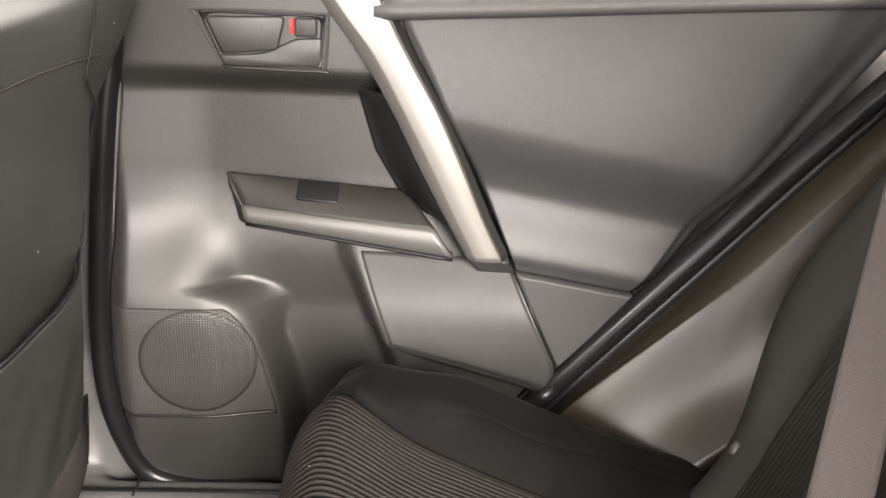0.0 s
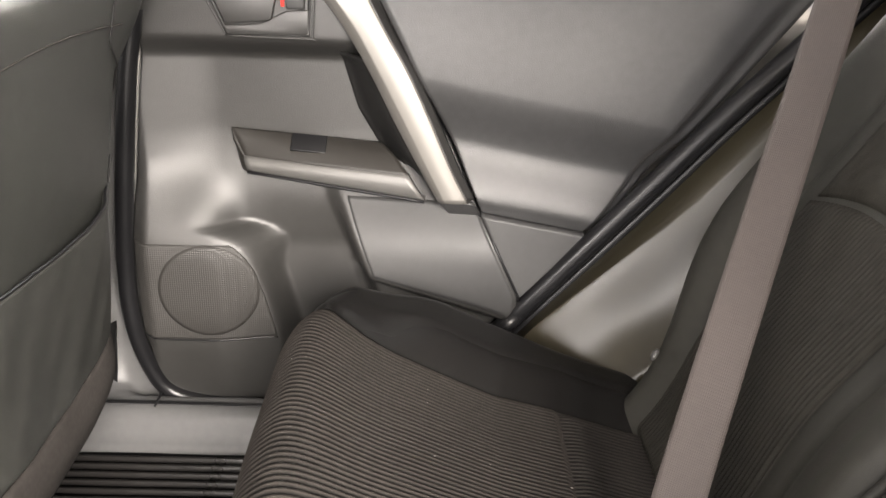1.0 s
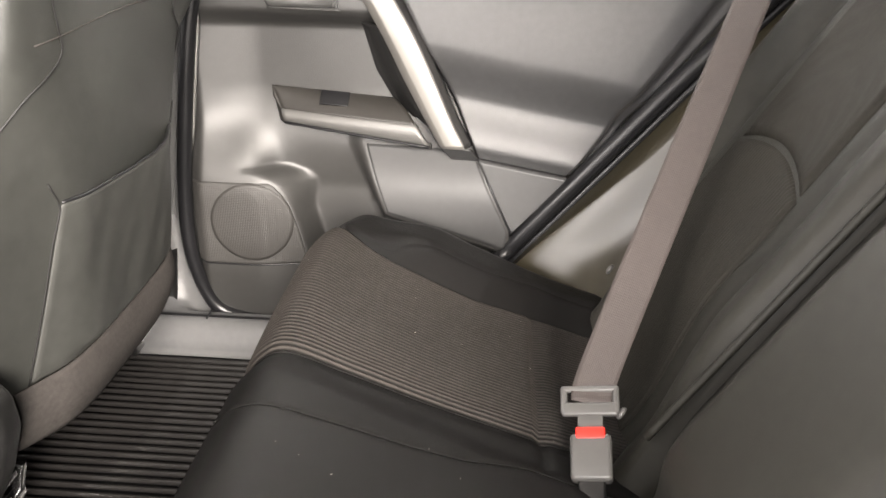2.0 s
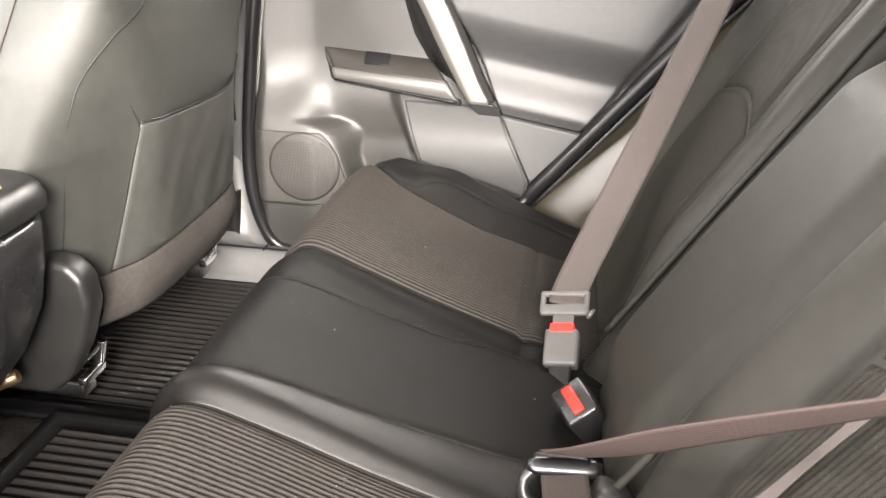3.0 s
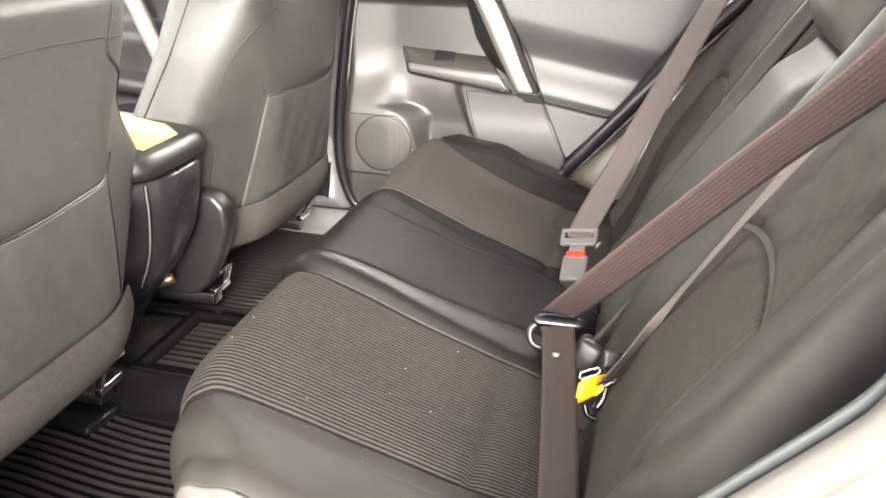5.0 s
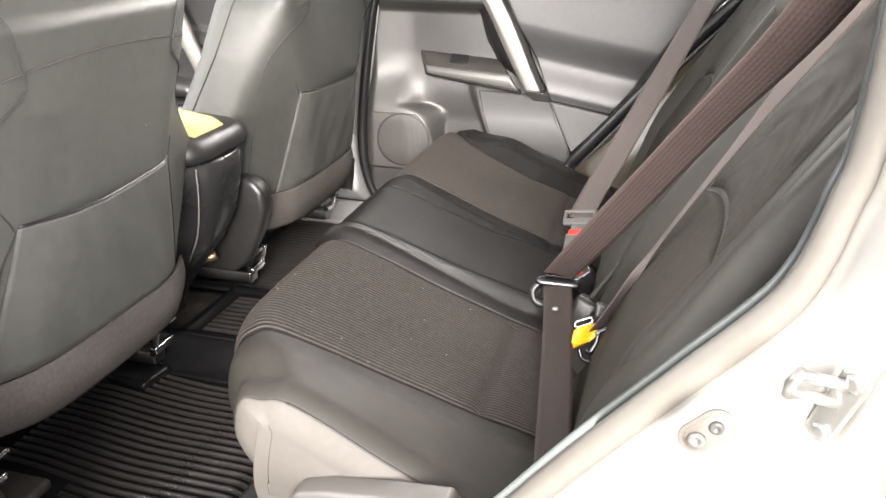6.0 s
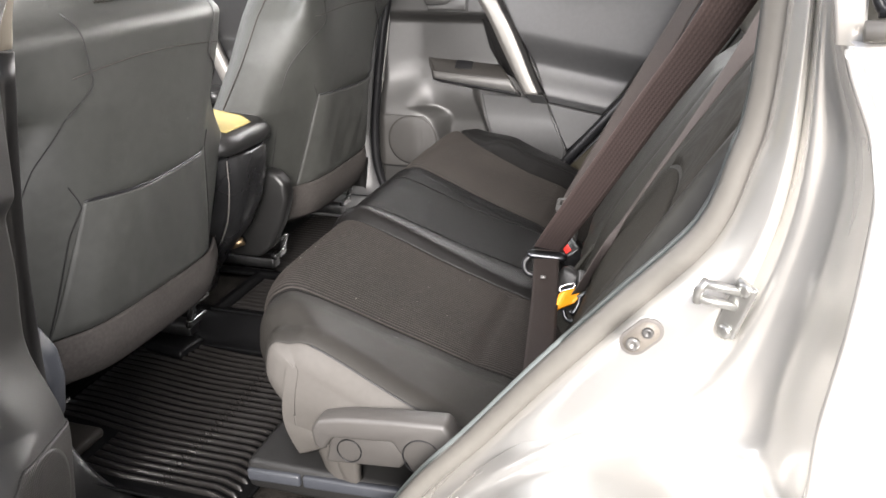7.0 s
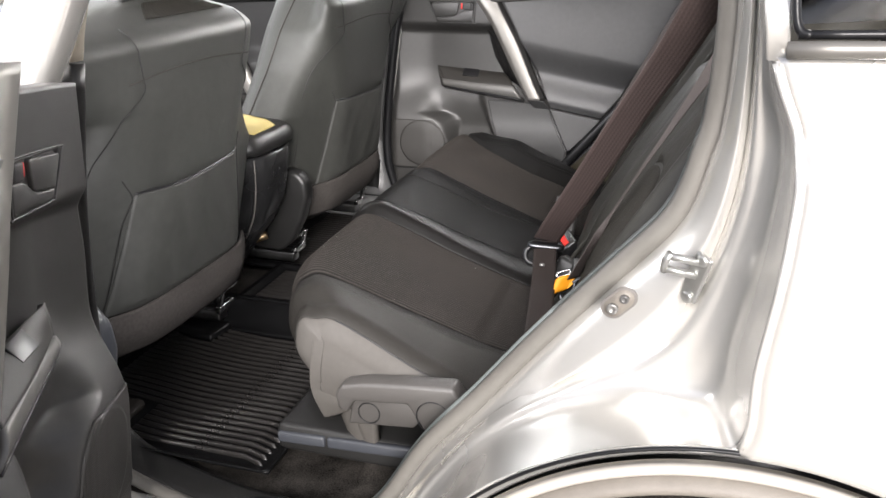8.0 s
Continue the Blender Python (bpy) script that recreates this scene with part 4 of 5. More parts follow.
    part("outer_shell", solid_grid(shell, 20, 20, Vector((0, 0.01, 0))), M_PAINT, d, "silver painted outer door skin")
    part("shell_edge", solid_grid(lambda u, v: Vector((curve1(FRONT_EDGE, lerp(0.50, 1.13, u)) - 0.012 - 0.012 * v, lerp(0.765, 0.884, v), lerp(0.50, 1.13, u))), 30, 6, Vector((0.006, 0, 0))), M_PAINT, d)
    part("shell_sill", solid_grid(lambda u, v: Vector((lerp(-0.36, 0.12, u), lerp(0.765, 0.884, v), 0.478 - 0.02 * v)), 10, 4, Vector((0, 0, 0.006))), M_PAINT, d)
    part("shell_rear", solid_grid(lambda u, v: Vector((xrear(lerp(0.66, 1.12, u)) + 0.01 + 0.03 * v, lerp(0.795, 0.884, v), lerp(0.66, 1.12, u))), 20, 4, Vector((-0.006, 0, 0))), M_DOOR2, d, "grey plastic rear edge of the door")
    return d


DOOR = build_rear_door()

mirror = Matrix.Diagonal((1, -1, 1, 1))
# the open door: swung out by 69 degrees on a hinge line that leans in with the body's side
swing = Matrix.Translation((-0.320, -0.845, 0.862)) @ Matrix.Rotation(radians(1.2), 4, "Y") @ Matrix.Rotation(radians(-8.0), 4, "X") @ Matrix.Rotation(radians(-69), 4, "Z") @ Matrix.Translation((0.333, 0.820, -0.9))
OPEN_DOOR = copy_thing(DOOR, swing @ mirror @ Matrix.Translation(DOOR.location))
tagged(OPEN_DOOR, "wide open rear car door showing its dark inner panel and switch")


def build_front_door(s):
    d = thing("front_door", (-0.9, s * 0.84, 0.50), "closed front car door panel, dark plastic with a silver bar", "car door", "front doors")

    def f(u, v):
        x, z = lerp(-1.45, -0.44, u), lerp(0.50, 1.10, v)
        y = 0.735 + 0.04 * sm(0.90, 0.95, z) - 0.03 * sm(0.80, 0.70, z) + 0.05 * sm(0.78, 0.74, z) * sm(0.60, 0.64, z)
        return (x, s * y, z)
    part("inner_panel", solid_grid(f, 50, 50, Vector((0, s * 0.03, 0))), M_BLACK, d)
    C = spline(((-0.985, s * 0.715, 1.08), (-0.935, s * 0.706, 0.975), (-0.895, s * 0.70, 0.890), (-0.850, s * 0.70, 0.790)), 24)
    part("pull_bar", solid_grid(lambda u, v: C[round(u * 23)] + Vector((0.042 * (v - 0.5), s * 0.008 * abs(2 * v - 1) ** 3, 0.012 * (v - 0.5))), 23, 8, Vector((0, s * 0.015, 0))), M_SILVER, d, "satin silver diagonal pull bar")
    part("armrest", section_loft([(Vector((x, s * 0.705, 0.79 - 0.08 * (x + 0.9))), Vector((0, 0.05, 0)), Vector((0, 0, 0.022)), 3) for x in (-1.2, -1.15, -1.0, -0.9, -0.88)], 20), M_BLACK, d)
    part("sill_trim", rbox_bm((1.0, 0.06, 0.03), pose(-0.94, s * 0.77, 1.105, 0, -3, 0), 0.01), M_BLACK, d)
    return d


build_front_door(1)
build_front_door(-1)


# ---- rear bench ----
CUSHION = ((-0.100, 0.555), (-0.142, 0.600), (-0.154, 0.670), (-0.150, 0.730), (-0.128, 0.766), (-0.095, 0.778), (-0.03, 0.752), (0.05, 0.714), (0.12, 0.683), (0.19, 0.653), (0.26, 0.630), (0.34, 0.610))
CUSH_LINE = spline([(x, 0, z) for x, z in CUSHION], 241)


NEAR_OUT = ((-0.12, -0.476), (0.0, -0.452), (0.23, -0.407))
NEAR_IN = ((-0.10, -0.178), (0.0, -0.168), (0.20, -0.150))
MID_NEAR = ((-0.11, -0.132), (0.02, -0.100), (0.20, -0.055))
MID_FAR = ((-0.11, 0.064), (-0.03, 0.080), (0.10, 0.108), (0.17, 0.138))
FAR_IN = ((-0.116, 0.172), (-0.03, 0.179), (0.06, 0.190), (0.20, 0.205))
FAR_OUT = ((-0.12, 0.530), (-0.08, 0.502), (-0.05, 0.485), (-0.02, 0.475), (0.10, 0.473), (0.18, 0.495))
SEAMS = ((NEAR_OUT, 0.003, 0.009), (NEAR_IN, 0.006, 0.012), (MID_NEAR, 0.0022, 0.004), (MID_FAR, 0.0012, 0.004), (FAR_IN, 0.005, 0.012), (FAR_OUT, 0.006, 0.011))


def line_point(s):
    k = min(239.999, max(0.0, s * 240))
    i = int(k)
    t = (CUSH_LINE[min(i + 3, 240)] - CUSH_LINE[max(i - 3, 0)]).normalized()
    return CUSH_LINE[i].lerp(CUSH_LINE[i + 1], k - i), Vector((-t.z, 0, t.x))


def cush_point(s, y, out=0.0):
    """A point of the cushion: s runs from under its front lip to behind the back, y across; out lifts it off the cover."""
    p, n = line_point(s)
    h = out
    # seams sink, the strips beside the middle swell, the outer bolsters rise
    for table, dep, wid in SEAMS:
        h -= dep * math.exp(-((y - curve1(table, p.x)) / wid) ** 2)
    a, b = curve1(NEAR_IN, p.x), curve1(MID_NEAR, p.x)
    if a < y < b:
        h += 0.007 * math.sin(math.pi * (y - a) / (b - a)) ** 0.7
    h += 0.006 * sm(0.17, 0.13, abs(y + 0.01))
    near, far = curve1(NEAR_OUT, p.x) - y, y - curve1(FAR_OUT, p.x)
    h += 0.016 * sm(0.0, 0.06, near) + 0.026 * sm(-0.09, 0.02, p.x) * sm(0.0, 0.06, far)
    g = math.exp(-((p.x - 0.188) / 0.006) ** 2) * sm(0.150, 0.165, abs(y + 0.01)) * sm(0.0, -0.012, near) * sm(0.0, -0.012, far)
    h -= 0.006 * g
    h += 0.003 * noise.noise(Vector((p.x * 5, y * 5, 1.7)))
    q = p + n * h
    # round the front corners in plan: the cover moves back along its own slope
    e = max(0.0, abs(y) - (0.39 if y < 0 else 0.46)) / 0.17
    back = (0.092 * (1 + 0.6 * sm(0.70, 0.59, p.z)) if y < 0 else 0.070) * e ** 2.0 * sm(0.28, -0.14, p.x)
    return Vector((q.x + back, y, q.z - 0.34 * back * sm(-0.155, -0.11, p.x)))


def build_cushion():
    seat = thing("rear_bench_cushion", (0.05, 0, 0.46), "black cloth rear seat cushion, ribbed seats beside a smooth middle", "car seat")

    def band(name, t0, t1, nv, mat, label, ribs=0.0, nu=110):
        def f(u, v):
            x = line_point(u)[0].x
            r = ribs * (0.5 + 0.5 * math.cos(2 * math.pi * RIBS * v)) * sm(0.0, 0.03, min(v, 1 - v))
            return cush_point(u, lerp(curve1(t0, x), curve1(t1, x), v), r)
        return part(name, solid_grid(f, nu, nv, Vector((0.012, 0, -0.03))), mat, seat, label)
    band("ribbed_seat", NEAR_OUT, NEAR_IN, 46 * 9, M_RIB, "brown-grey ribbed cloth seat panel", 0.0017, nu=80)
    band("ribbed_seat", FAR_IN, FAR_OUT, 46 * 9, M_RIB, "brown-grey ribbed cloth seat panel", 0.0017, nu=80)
    band("inner_bolster", NEAR_IN, MID_NEAR, 24, M_STRIP, "smooth black cloth strip")
    band("middle_seat", MID_NEAR, MID_FAR, 40, M_CLOTH, "smooth black cloth middle seat")
    band("inner_bolster", MID_FAR, FAR_IN, 24, M_CLOTH, "smooth black cloth strip")

    def end_point(sgn, s, w):
        """The cushion's rounded end: w runs from the outer seam (0) over the shoulder (0.4 to 0.8) down the side (1)."""
        y0, y1, r = (curve1(NEAR_OUT, line_point(s)[0].x), -0.562, 0.048) if sgn < 0 else (curve1(FAR_OUT, line_point(s)[0].x), 0.575, 0.042)
        if w < 0.4:
            return cush_point(s, lerp(y0, y1, w / 0.4))
        a = min(1.0, (w - 0.4) / 0.4) * math.pi / 2
        p = cush_point(s, y1, -r * (1 - math.cos(a)))
        p.y = y1 + sgn * 0.92 * r * math.sin(a)
        if w > 0.8:
            t = (w - 0.8) / 0.2
            foot = Vector((max(-0.016, p.x), p.y, 0.584 + 0.45 * min(0.10, max(0.0, p.x + 0.016))))
            q = p.lerp(foot, t)
            return Vector((q.x - 0.014 * math.sin(math.pi * t) * sm(0.04, -0.05, p.x), q.y + sgn * 0.005 * math.sin(math.pi * t), q.z))
        return p

    def end_cover(name, sgn, w0, w1, nv, mat, label):
        part(name, solid_grid(lambda u, v: end_point(sgn, u, lerp(w0, w1, v)), 150, nv, Vector((0.006, -sgn * 0.012, -0.006))), mat, seat, label)
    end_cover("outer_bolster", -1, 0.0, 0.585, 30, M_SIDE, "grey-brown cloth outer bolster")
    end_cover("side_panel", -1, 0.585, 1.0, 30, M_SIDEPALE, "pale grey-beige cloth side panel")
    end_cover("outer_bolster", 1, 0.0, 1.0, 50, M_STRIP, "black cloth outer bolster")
    part("side_seam", tube_bm([end_point(-1, lerp(0.47, 0.97, k / 90), 0.585) + Vector((0, -0.0004, 0.0004)) for k in range(91)], 0.0011, 6), M_RUBBER, seat)
    # stitched seams
    for table, mat in ((MID_NEAR, M_FLAP), (MID_FAR, M_CLOTH), (NEAR_IN, M_CLOTH), (FAR_IN, M_CLOTH), (NEAR_OUT, M_CLOTH), (FAR_OUT, M_CLOTH)):
        line = []
        for k in range(91):
            s = lerp(0.22, 0.93, k / 90)
            line.append(cush_point(s, curve1(table, line_point(s)[0].x), 0.0004))
        part("seam", tube_bm(line, 0.0008, 6), mat, seat)
    return seat


build_cushion()


def build_hinge_cover():
    h = thing("seat_hinge_cover", (0.1, -0.61, 0.56), "grey plastic hinge cover at the foot of the rear seat", "hinge cover")
    poly = [(0.024, 0.626), (0.020, 0.652), (0.030, 0.668), (0.065, 0.677), (0.140, 0.686), (0.205, 0.692), (0.225, 0.660), (0.215, 0.615), (0.185, 0.602), (0.160, 0.614), (0.147, 0.634), (0.135, 0.653), (0.050, 0.644), (0.038, 0.622)]
    part("upper_cover", prism_bm(poly, xz_plane(-0.604), 0.036, 0.006, 3), M_HINGE, h)
    part("lower_cover", prism_bm([(0.034, 0.596), (0.044, 0.642), (0.135, 0.652), (0.152, 0.622), (0.140, 0.606)], xz_plane(-0.596), 0.032, 0.004, 2), M_HINGE, h)
    for x, z, r, y in ((0.070, 0.622, 0.017, -0.6295), (0.176, 0.640, 0.026, -0.6415)):
        part("cap_line", tube_bm([(x + r * math.cos(t), y, z + r * math.sin(t)) for t in (2 * math.pi * k / 40 for k in range(41))], 0.0009, 5), M_RUBBER, h)
    part("base_rail", rbox_bm((0.34, 0.20, 0.05), pose(0.065, -0.508, 0.532, 0, 0, 0), 0.012), M_BLACK, h, "black plastic seat base")
    for x0, x1 in ((-0.100, -0.0165), (-0.0125, 0.15)):
        part("rail_edge", rbox_bm((x1 - x0, 0.012, 0.019), pose((x0 + x1) / 2, -0.608, 0.541 + 0.05 * (x0 + x1) / 2, 0, -3, 0), 0.004), M_BASEEDGE, h, "blue-grey edge strip")


build_hinge_cover()


def back_point(z, y, out=0.0):
    """A point of the rear backrest's face; out moves it towards the front of the car."""
    n = Vector((-0.851, 0, 0.525))
    return Vector((0.308 + 0.617 * (z - 0.72), y, z)) + n * out


def build_backrest():
    def relief(z, y, yc, half):
        e = abs(y - yc) / half
        r = 0.020 * sm(0.60, 0.86, e) - 0.030 * sm(0.90, 1.02, e)
        r -= 0.007 * math.exp(-((abs(y - yc) - 0.60 * half) / 0.010) ** 2)
        r -= 0.034 * sm(0.84, 0.66, z)
        return r + 0.004 * noise.noise(Vector((y * 6, z * 6, 3)))

    for name, yc, half, label in (("folding_seat", 0.385, 0.232, "black cloth folding seat back with a ribbed insert"), ("folding_seat", -0.375, 0.232, "grey-black cloth folding seat back beside the open door")):
        b = thing(name, (0.35, yc, 0.60), label, "car seat", "rear seat backs")
        ins = half * 0.60

        def full(u, v, yc=yc, half=half):
            z, y = lerp(0.60, 1.24, u), yc + half * lerp(-1, 1, v)
            r = relief(z, y, yc, half)
            if y * yc > 0 and abs(y) > abs(yc):
                y = yc + (y - yc) * lerp(0.70, 1.10, sm(0.70, 0.90, z))
            return back_point(z, y, r)
        part("back_cover", solid_grid(full, 70, 60, Vector((0.09, 0, -0.03))), M_BACKCLOTH, b, "smooth grey-black cloth cover")

        def insert(u, v, yc=yc, half=half, ins=ins):
            y = yc + 0.116 * lerp(-1, 1, v)
            top = 0.955 - 0.022 * abs(2 * v - 1) ** 2
            z = lerp(0.64, top, u)
            rib = 0.0012 * (0.5 + 0.5 * math.cos(2 * math.pi * y / 0.0064))
            edge = sm(0, 0.02, min(u, 1 - u)) * sm(0, 0.03, min(v, 1 - v))
            return back_point(z, y, relief(z, y, yc, half) + 0.001 + (0.003 * edge) + rib)
        part("ribbed_insert", solid_grid(insert, 40, 250, Vector((0.012, 0, -0.006))), M_RIBBACK, b, "ribbed grey-black cloth insert")

        def upper(u, v, yc=yc, half=half, ins=ins):
            y = yc + 0.112 * lerp(-1, 1, v)
            z = lerp(0.962 - 0.022 * abs(2 * v - 1) ** 2, 1.22, u)
            rib = 0.0007 * (0.5 + 0.5 * math.cos(2 * math.pi * z / 0.005)) * (0.5 + 0.5 * math.cos(2 * math.pi * y / 0.005))
            edge = sm(0, 0.04, min(u, 1 - u)) * sm(0, 0.05, min(v, 1 - v))
            return back_point(z, y, relief(z, y, yc, half) + 0.001 + 0.005 * edge + rib)
        part("upper_insert", solid_grid(upper, 60, 90, Vector((0.012, 0, -0.006))), M_RIBBACK, b, "meshed cloth upper insert")
        edge_y = yc - half * 0.99 if yc > 0 else yc + half * 0.99
        part("piping", tube_bm([back_point(z, edge_y, 0.004) for z in (lerp(0.70, 1.24, k / 50) for k in range(51))], 0.0045, 8), M_BACKCLOTH, b, "raised piping along the split")
    # middle: fold-down armrest with a rounded face
    m = thing("fold_down_armrest", (0.33, 0.0, 0.66), "smooth grey-black cloth armrest folded up in the seat back", "armrest")

    def arm(u, v):
        z, y = lerp(0.665, 1.088, u), lerp(-0.138, 0.146, v)
        r = 0.016 - 0.026 * sm(0.55, 1.0, abs(2 * v - 1)) ** 1.5 - 0.020 * sm(0.72, 1.0, abs(2 * u - 1))
        r -= 0.014 * sm(0.76, 0.66, z)
        return back_point(z, y, r + 0.004 * noise.noise(Vector((y * 7, z * 5, 9))))
    part("pad", solid_grid(arm, 60, 40, Vector((0.08, 0, -0.02))), M_BACKCLOTH, m)

    c = thing("rear_headrest", (0.55, 0.0, 1.08), "grey-green cloth middle headrest pushed down on the seat back", "headrest")

    def hr(u, v):
        z, y = lerp(1.094, 1.26, u), lerp(-0.115, 0.115, v)
        r = 0.050 * (1 - abs(2 * v - 1) ** 3) * (1 - abs(2 * u - 1) ** 6) + 0.006
        return back_point(z, y, r)
    part("pad", solid_grid(hr, 24, 24, Vector((0.07, 0, -0.02))), M_BACKCLOTH, c)
    wall_panel("back_board", (back_point(0.60, -0.62, -0.10), back_point(0.60, 0.63, -0.10), back_point(1.24, 0.63, -0.10), back_point(1.24, -0.62, -0.10)), M_CARPET, m, (0.03, 0, -0.01))
    # foot of the near seat back: a dark arched plastic cover
    f = thing("backrest_foot_cover", (0.33, -0.60, 0.60), "dark plastic cover at the foot of the seat back", "hinge cover")
    P = spline(((0.27, -0.50, 0.66), (0.315, -0.545, 0.715), (0.375, -0.585, 0.755), (0.44, -0.61, 0.775)), 16)
    part("cover", section_loft([(p + Vector((0.02, 0, -0.05)), Vector((0.02, 0.04, 0)), Vector((0.02, 0, 0.06)), 2.6) for p in P], 20), M_BLACK, f)


build_backrest()


# ---- front seats ----
SEAT_IN = ((0.60, 0.200), (0.70, 0.200), (0.80, 0.196), (0.91, 0.184), (0.98, 0.200), (1.08, 0.234), (1.14, 0.240), (1.17, 0.212), (1.198, 0.10))
SEAT_OUT = ((0.60, 0.200), (0.75, 0.220), (0.90, 0.222), (1.03, 0.248), (1.07, 0.330), (1.12, 0.395), (1.155, 0.370), (1.18, 0.270), (1.198, 0.10))
SEAT_FRONT = ((0.60, 0.25), (0.74, 0.30), (0.89, 0.350), (0.99, 0.262), (1.08, 0.20), (1.14, 0.14), (1.198, 0.08))


def seat_back(z, a, yc, out=0.0):
    """A point of a front seat back's cover: a is the angle round it (0 faces the rear seat, positive towards +y).
    The side away from the car's middle is the one with the sign of yc."""
    ca, sa = math.cos(a), math.sin(a)
    outer = sa * yc > 0
    rear = curve1(SEAT_OUT if outer else SEAT_IN, z)
    front = curve1(SEAT_FRONT, z)
    if outer:
        front = max(front, rear * 0.9)
    hw = lerp(front, rear, sm(-0.2, 0.75, ca)) + out
    top = sm(1.13, 1.20, z)
    depth = 0.115 - 0.04 * top + out
    xr = -0.371 + 0.143 * (z - 0.714) - 0.035 * top ** 2
    n = 4.2 if ca > 0 else 2.8
    return Vector((xr - 0.115 + depth * math.copysign(abs(ca) ** (2 / n), ca), yc + hw * math.copysign(abs(sa) ** (2 / n), sa), z))


def angle_at(z, dy, yc=-0.385):
    """The angle at which the cover lies dy beside the middle, on the rear half."""
    lo, hi = 0.0, 1.45
    for _ in range(30):
        mid = (lo + hi) / 2
        if abs(seat_back(z, math.copysign(mid, dy), yc).y - yc) < abs(dy):
            lo = mid
        else:
            hi = mid
    return math.copysign(lo, dy)


def build_front_seat():
    yc = -0.385
    s = thing("front_seat", (-0.5, yc, 0.45), "dark grey cloth front seat, back pocket above a worn flap", "car seat", "front seats")

    def cover(u, v):
        z = 0.645 + 0.553 * u
        a = lerp(-math.pi, math.pi, v)
        p = seat_back(z, a, yc)
        p.x += 0.003 * noise.noise(Vector((p.y * 6, z * 6, 5)))
        return p
    bm = bmesh.new()
    rows = [[bm.verts.new(cover(i / 70, j / 96)) for j in range(96)] for i in range(71)]
    for ra, rb in zip(rows, rows[1:]):
        for j in range(96):
            bm.faces.new((ra[j], ra[(j + 1) % 96], rb[(j + 1) % 96], rb[j]))
    bm.faces.new(rows[0][::-1])
    bm.faces.new(rows[-1])
    part("backrest", bm, M_FRONTCLOTH, s, "dark grey cloth seat back")

    def pocket(u, v):
        dy = lerp(lerp(-0.222, -0.168, u), lerp(0.195, 0.145, u), v)
        z = lerp(0.700, 0.906, u) - 0.004 * math.sin(math.pi * v)
        p = seat_back(z, angle_at(z, dy), yc)
        e = sm(0.0, 0.16, min(v, 1 - v)) * sm(0.0, 0.10, u)
        wr = 0.009 * noise.noise(Vector((dy * 11, z * 4, 2))) + 0.0015 * noise.noise(Vector((dy * 24 + z * 12, z * 9, 7)))
        return p + Vector((0.0015 + e * (0.010 + wr), 0, 0))
    part("seat_pocket", solid_grid(pocket, 40, 50, Vector((-0.005, 0, 0))), M_POCKET, s, "sagging dark cloth map pocket")
    part("pocket_hem", tube_bm([Vector(pocket(1.0, k / 40)) + Vector((-0.001, 0, 0.0015)) for k in range(41)], 0.0022, 6), M_RUBBER, s)

    def flap(u, v):
        dy = lerp(-0.225, 0.222, v)
        z = lerp(0.622, 0.703, u) - 0.003 * math.sin(math.pi * v) * (1 - u)
        zz = max(z, 0.62)
        p = seat_back(zz, angle_at(zz, dy * 0.96), yc)
        return Vector((p.x + 0.006 + 0.010 * math.sin(math.pi * u), yc + dy, z))
    part("lower_flap", solid_grid(flap, 12, 40, Vector((-0.004, 0, 0))), M_FLAP, s, "worn brown-grey lower flap")
    # seams: the outer ones run up the sides and meet the yoke
    for sg in (-1, 1):
        line = [seat_back(z, angle_at(z, sg * curve1(((0.70, 0.262), (0.90, 0.262), (0.97, 0.232), (1.036, 0.190), (1.066, 0.150), (1.074, 0.146), (1.116, 0.159), (1.165, 0.168)), z)), yc, 0.0005) for z in (lerp(0.70, 1.165, k / 59) for k in range(60))]
        part("seam", tube_bm(line, 0.0011, 6), M_SEAM, s)
        line = [seat_back(z, angle_at(z, (curve1(((0.70, -0.224), (0.86, -0.190), (0.902, -0.170), (0.935, -0.190)), z) if sg < 0 else curve1(((0.70, 0.198), (0.86, 0.160), (0.905, 0.146), (0.935, 0.162)), z))), yc, 0.0012) for z in (lerp(0.70, 0.935, k / 20) for k in range(21))]
        part("pocket_seam", tube_bm(line, 0.0011, 6), M_SEAM, s)
        front = [seat_back(z, sg * 1.72, yc, 0.001) for z in (lerp(0.64, 1.19, k / 40) for k in range(41))]
        part("piping", tube_bm(front, 0.0014, 6), M_FLAP, s)
    part("yoke_seam", tube_bm([seat_back(1.085 + 0.012 * math.sin(math.pi * k / 30), angle_at(1.085, lerp(-0.185, 0.185, k / 30)), yc, 0.0003) for k in range(31)], 0.0009, 6), M_FLAP, s)
    part("ribbed_crown", solid_grid(lambda u, v: seat_back(lerp(1.172, 1.194, u), angle_at(lerp(1.172, 1.194, u), lerp(-0.09, 0.14, v) * lerp(1, 0.6, u)), yc, 0.002 + 0.001 * math.cos(v * 150)), 10, 150, Vector((-0.006, 0, -0.004))), M_RIBBACK, s)
    # headrest on two posts
    for dy in (-0.075, 0.075):
        part("headrest_post", tube_bm([(-0.40, yc + dy, 1.17), (-0.395, yc + dy, 1.24), (-0.40, yc + dy, 1.30)], 0.0065, 10), M_STEEL, s)
        part("post_collar", rbox_bm((0.030, 0.036, 0.014), pose(-0.398, yc + dy, 1.200), 0.005), M_BLACK, s)
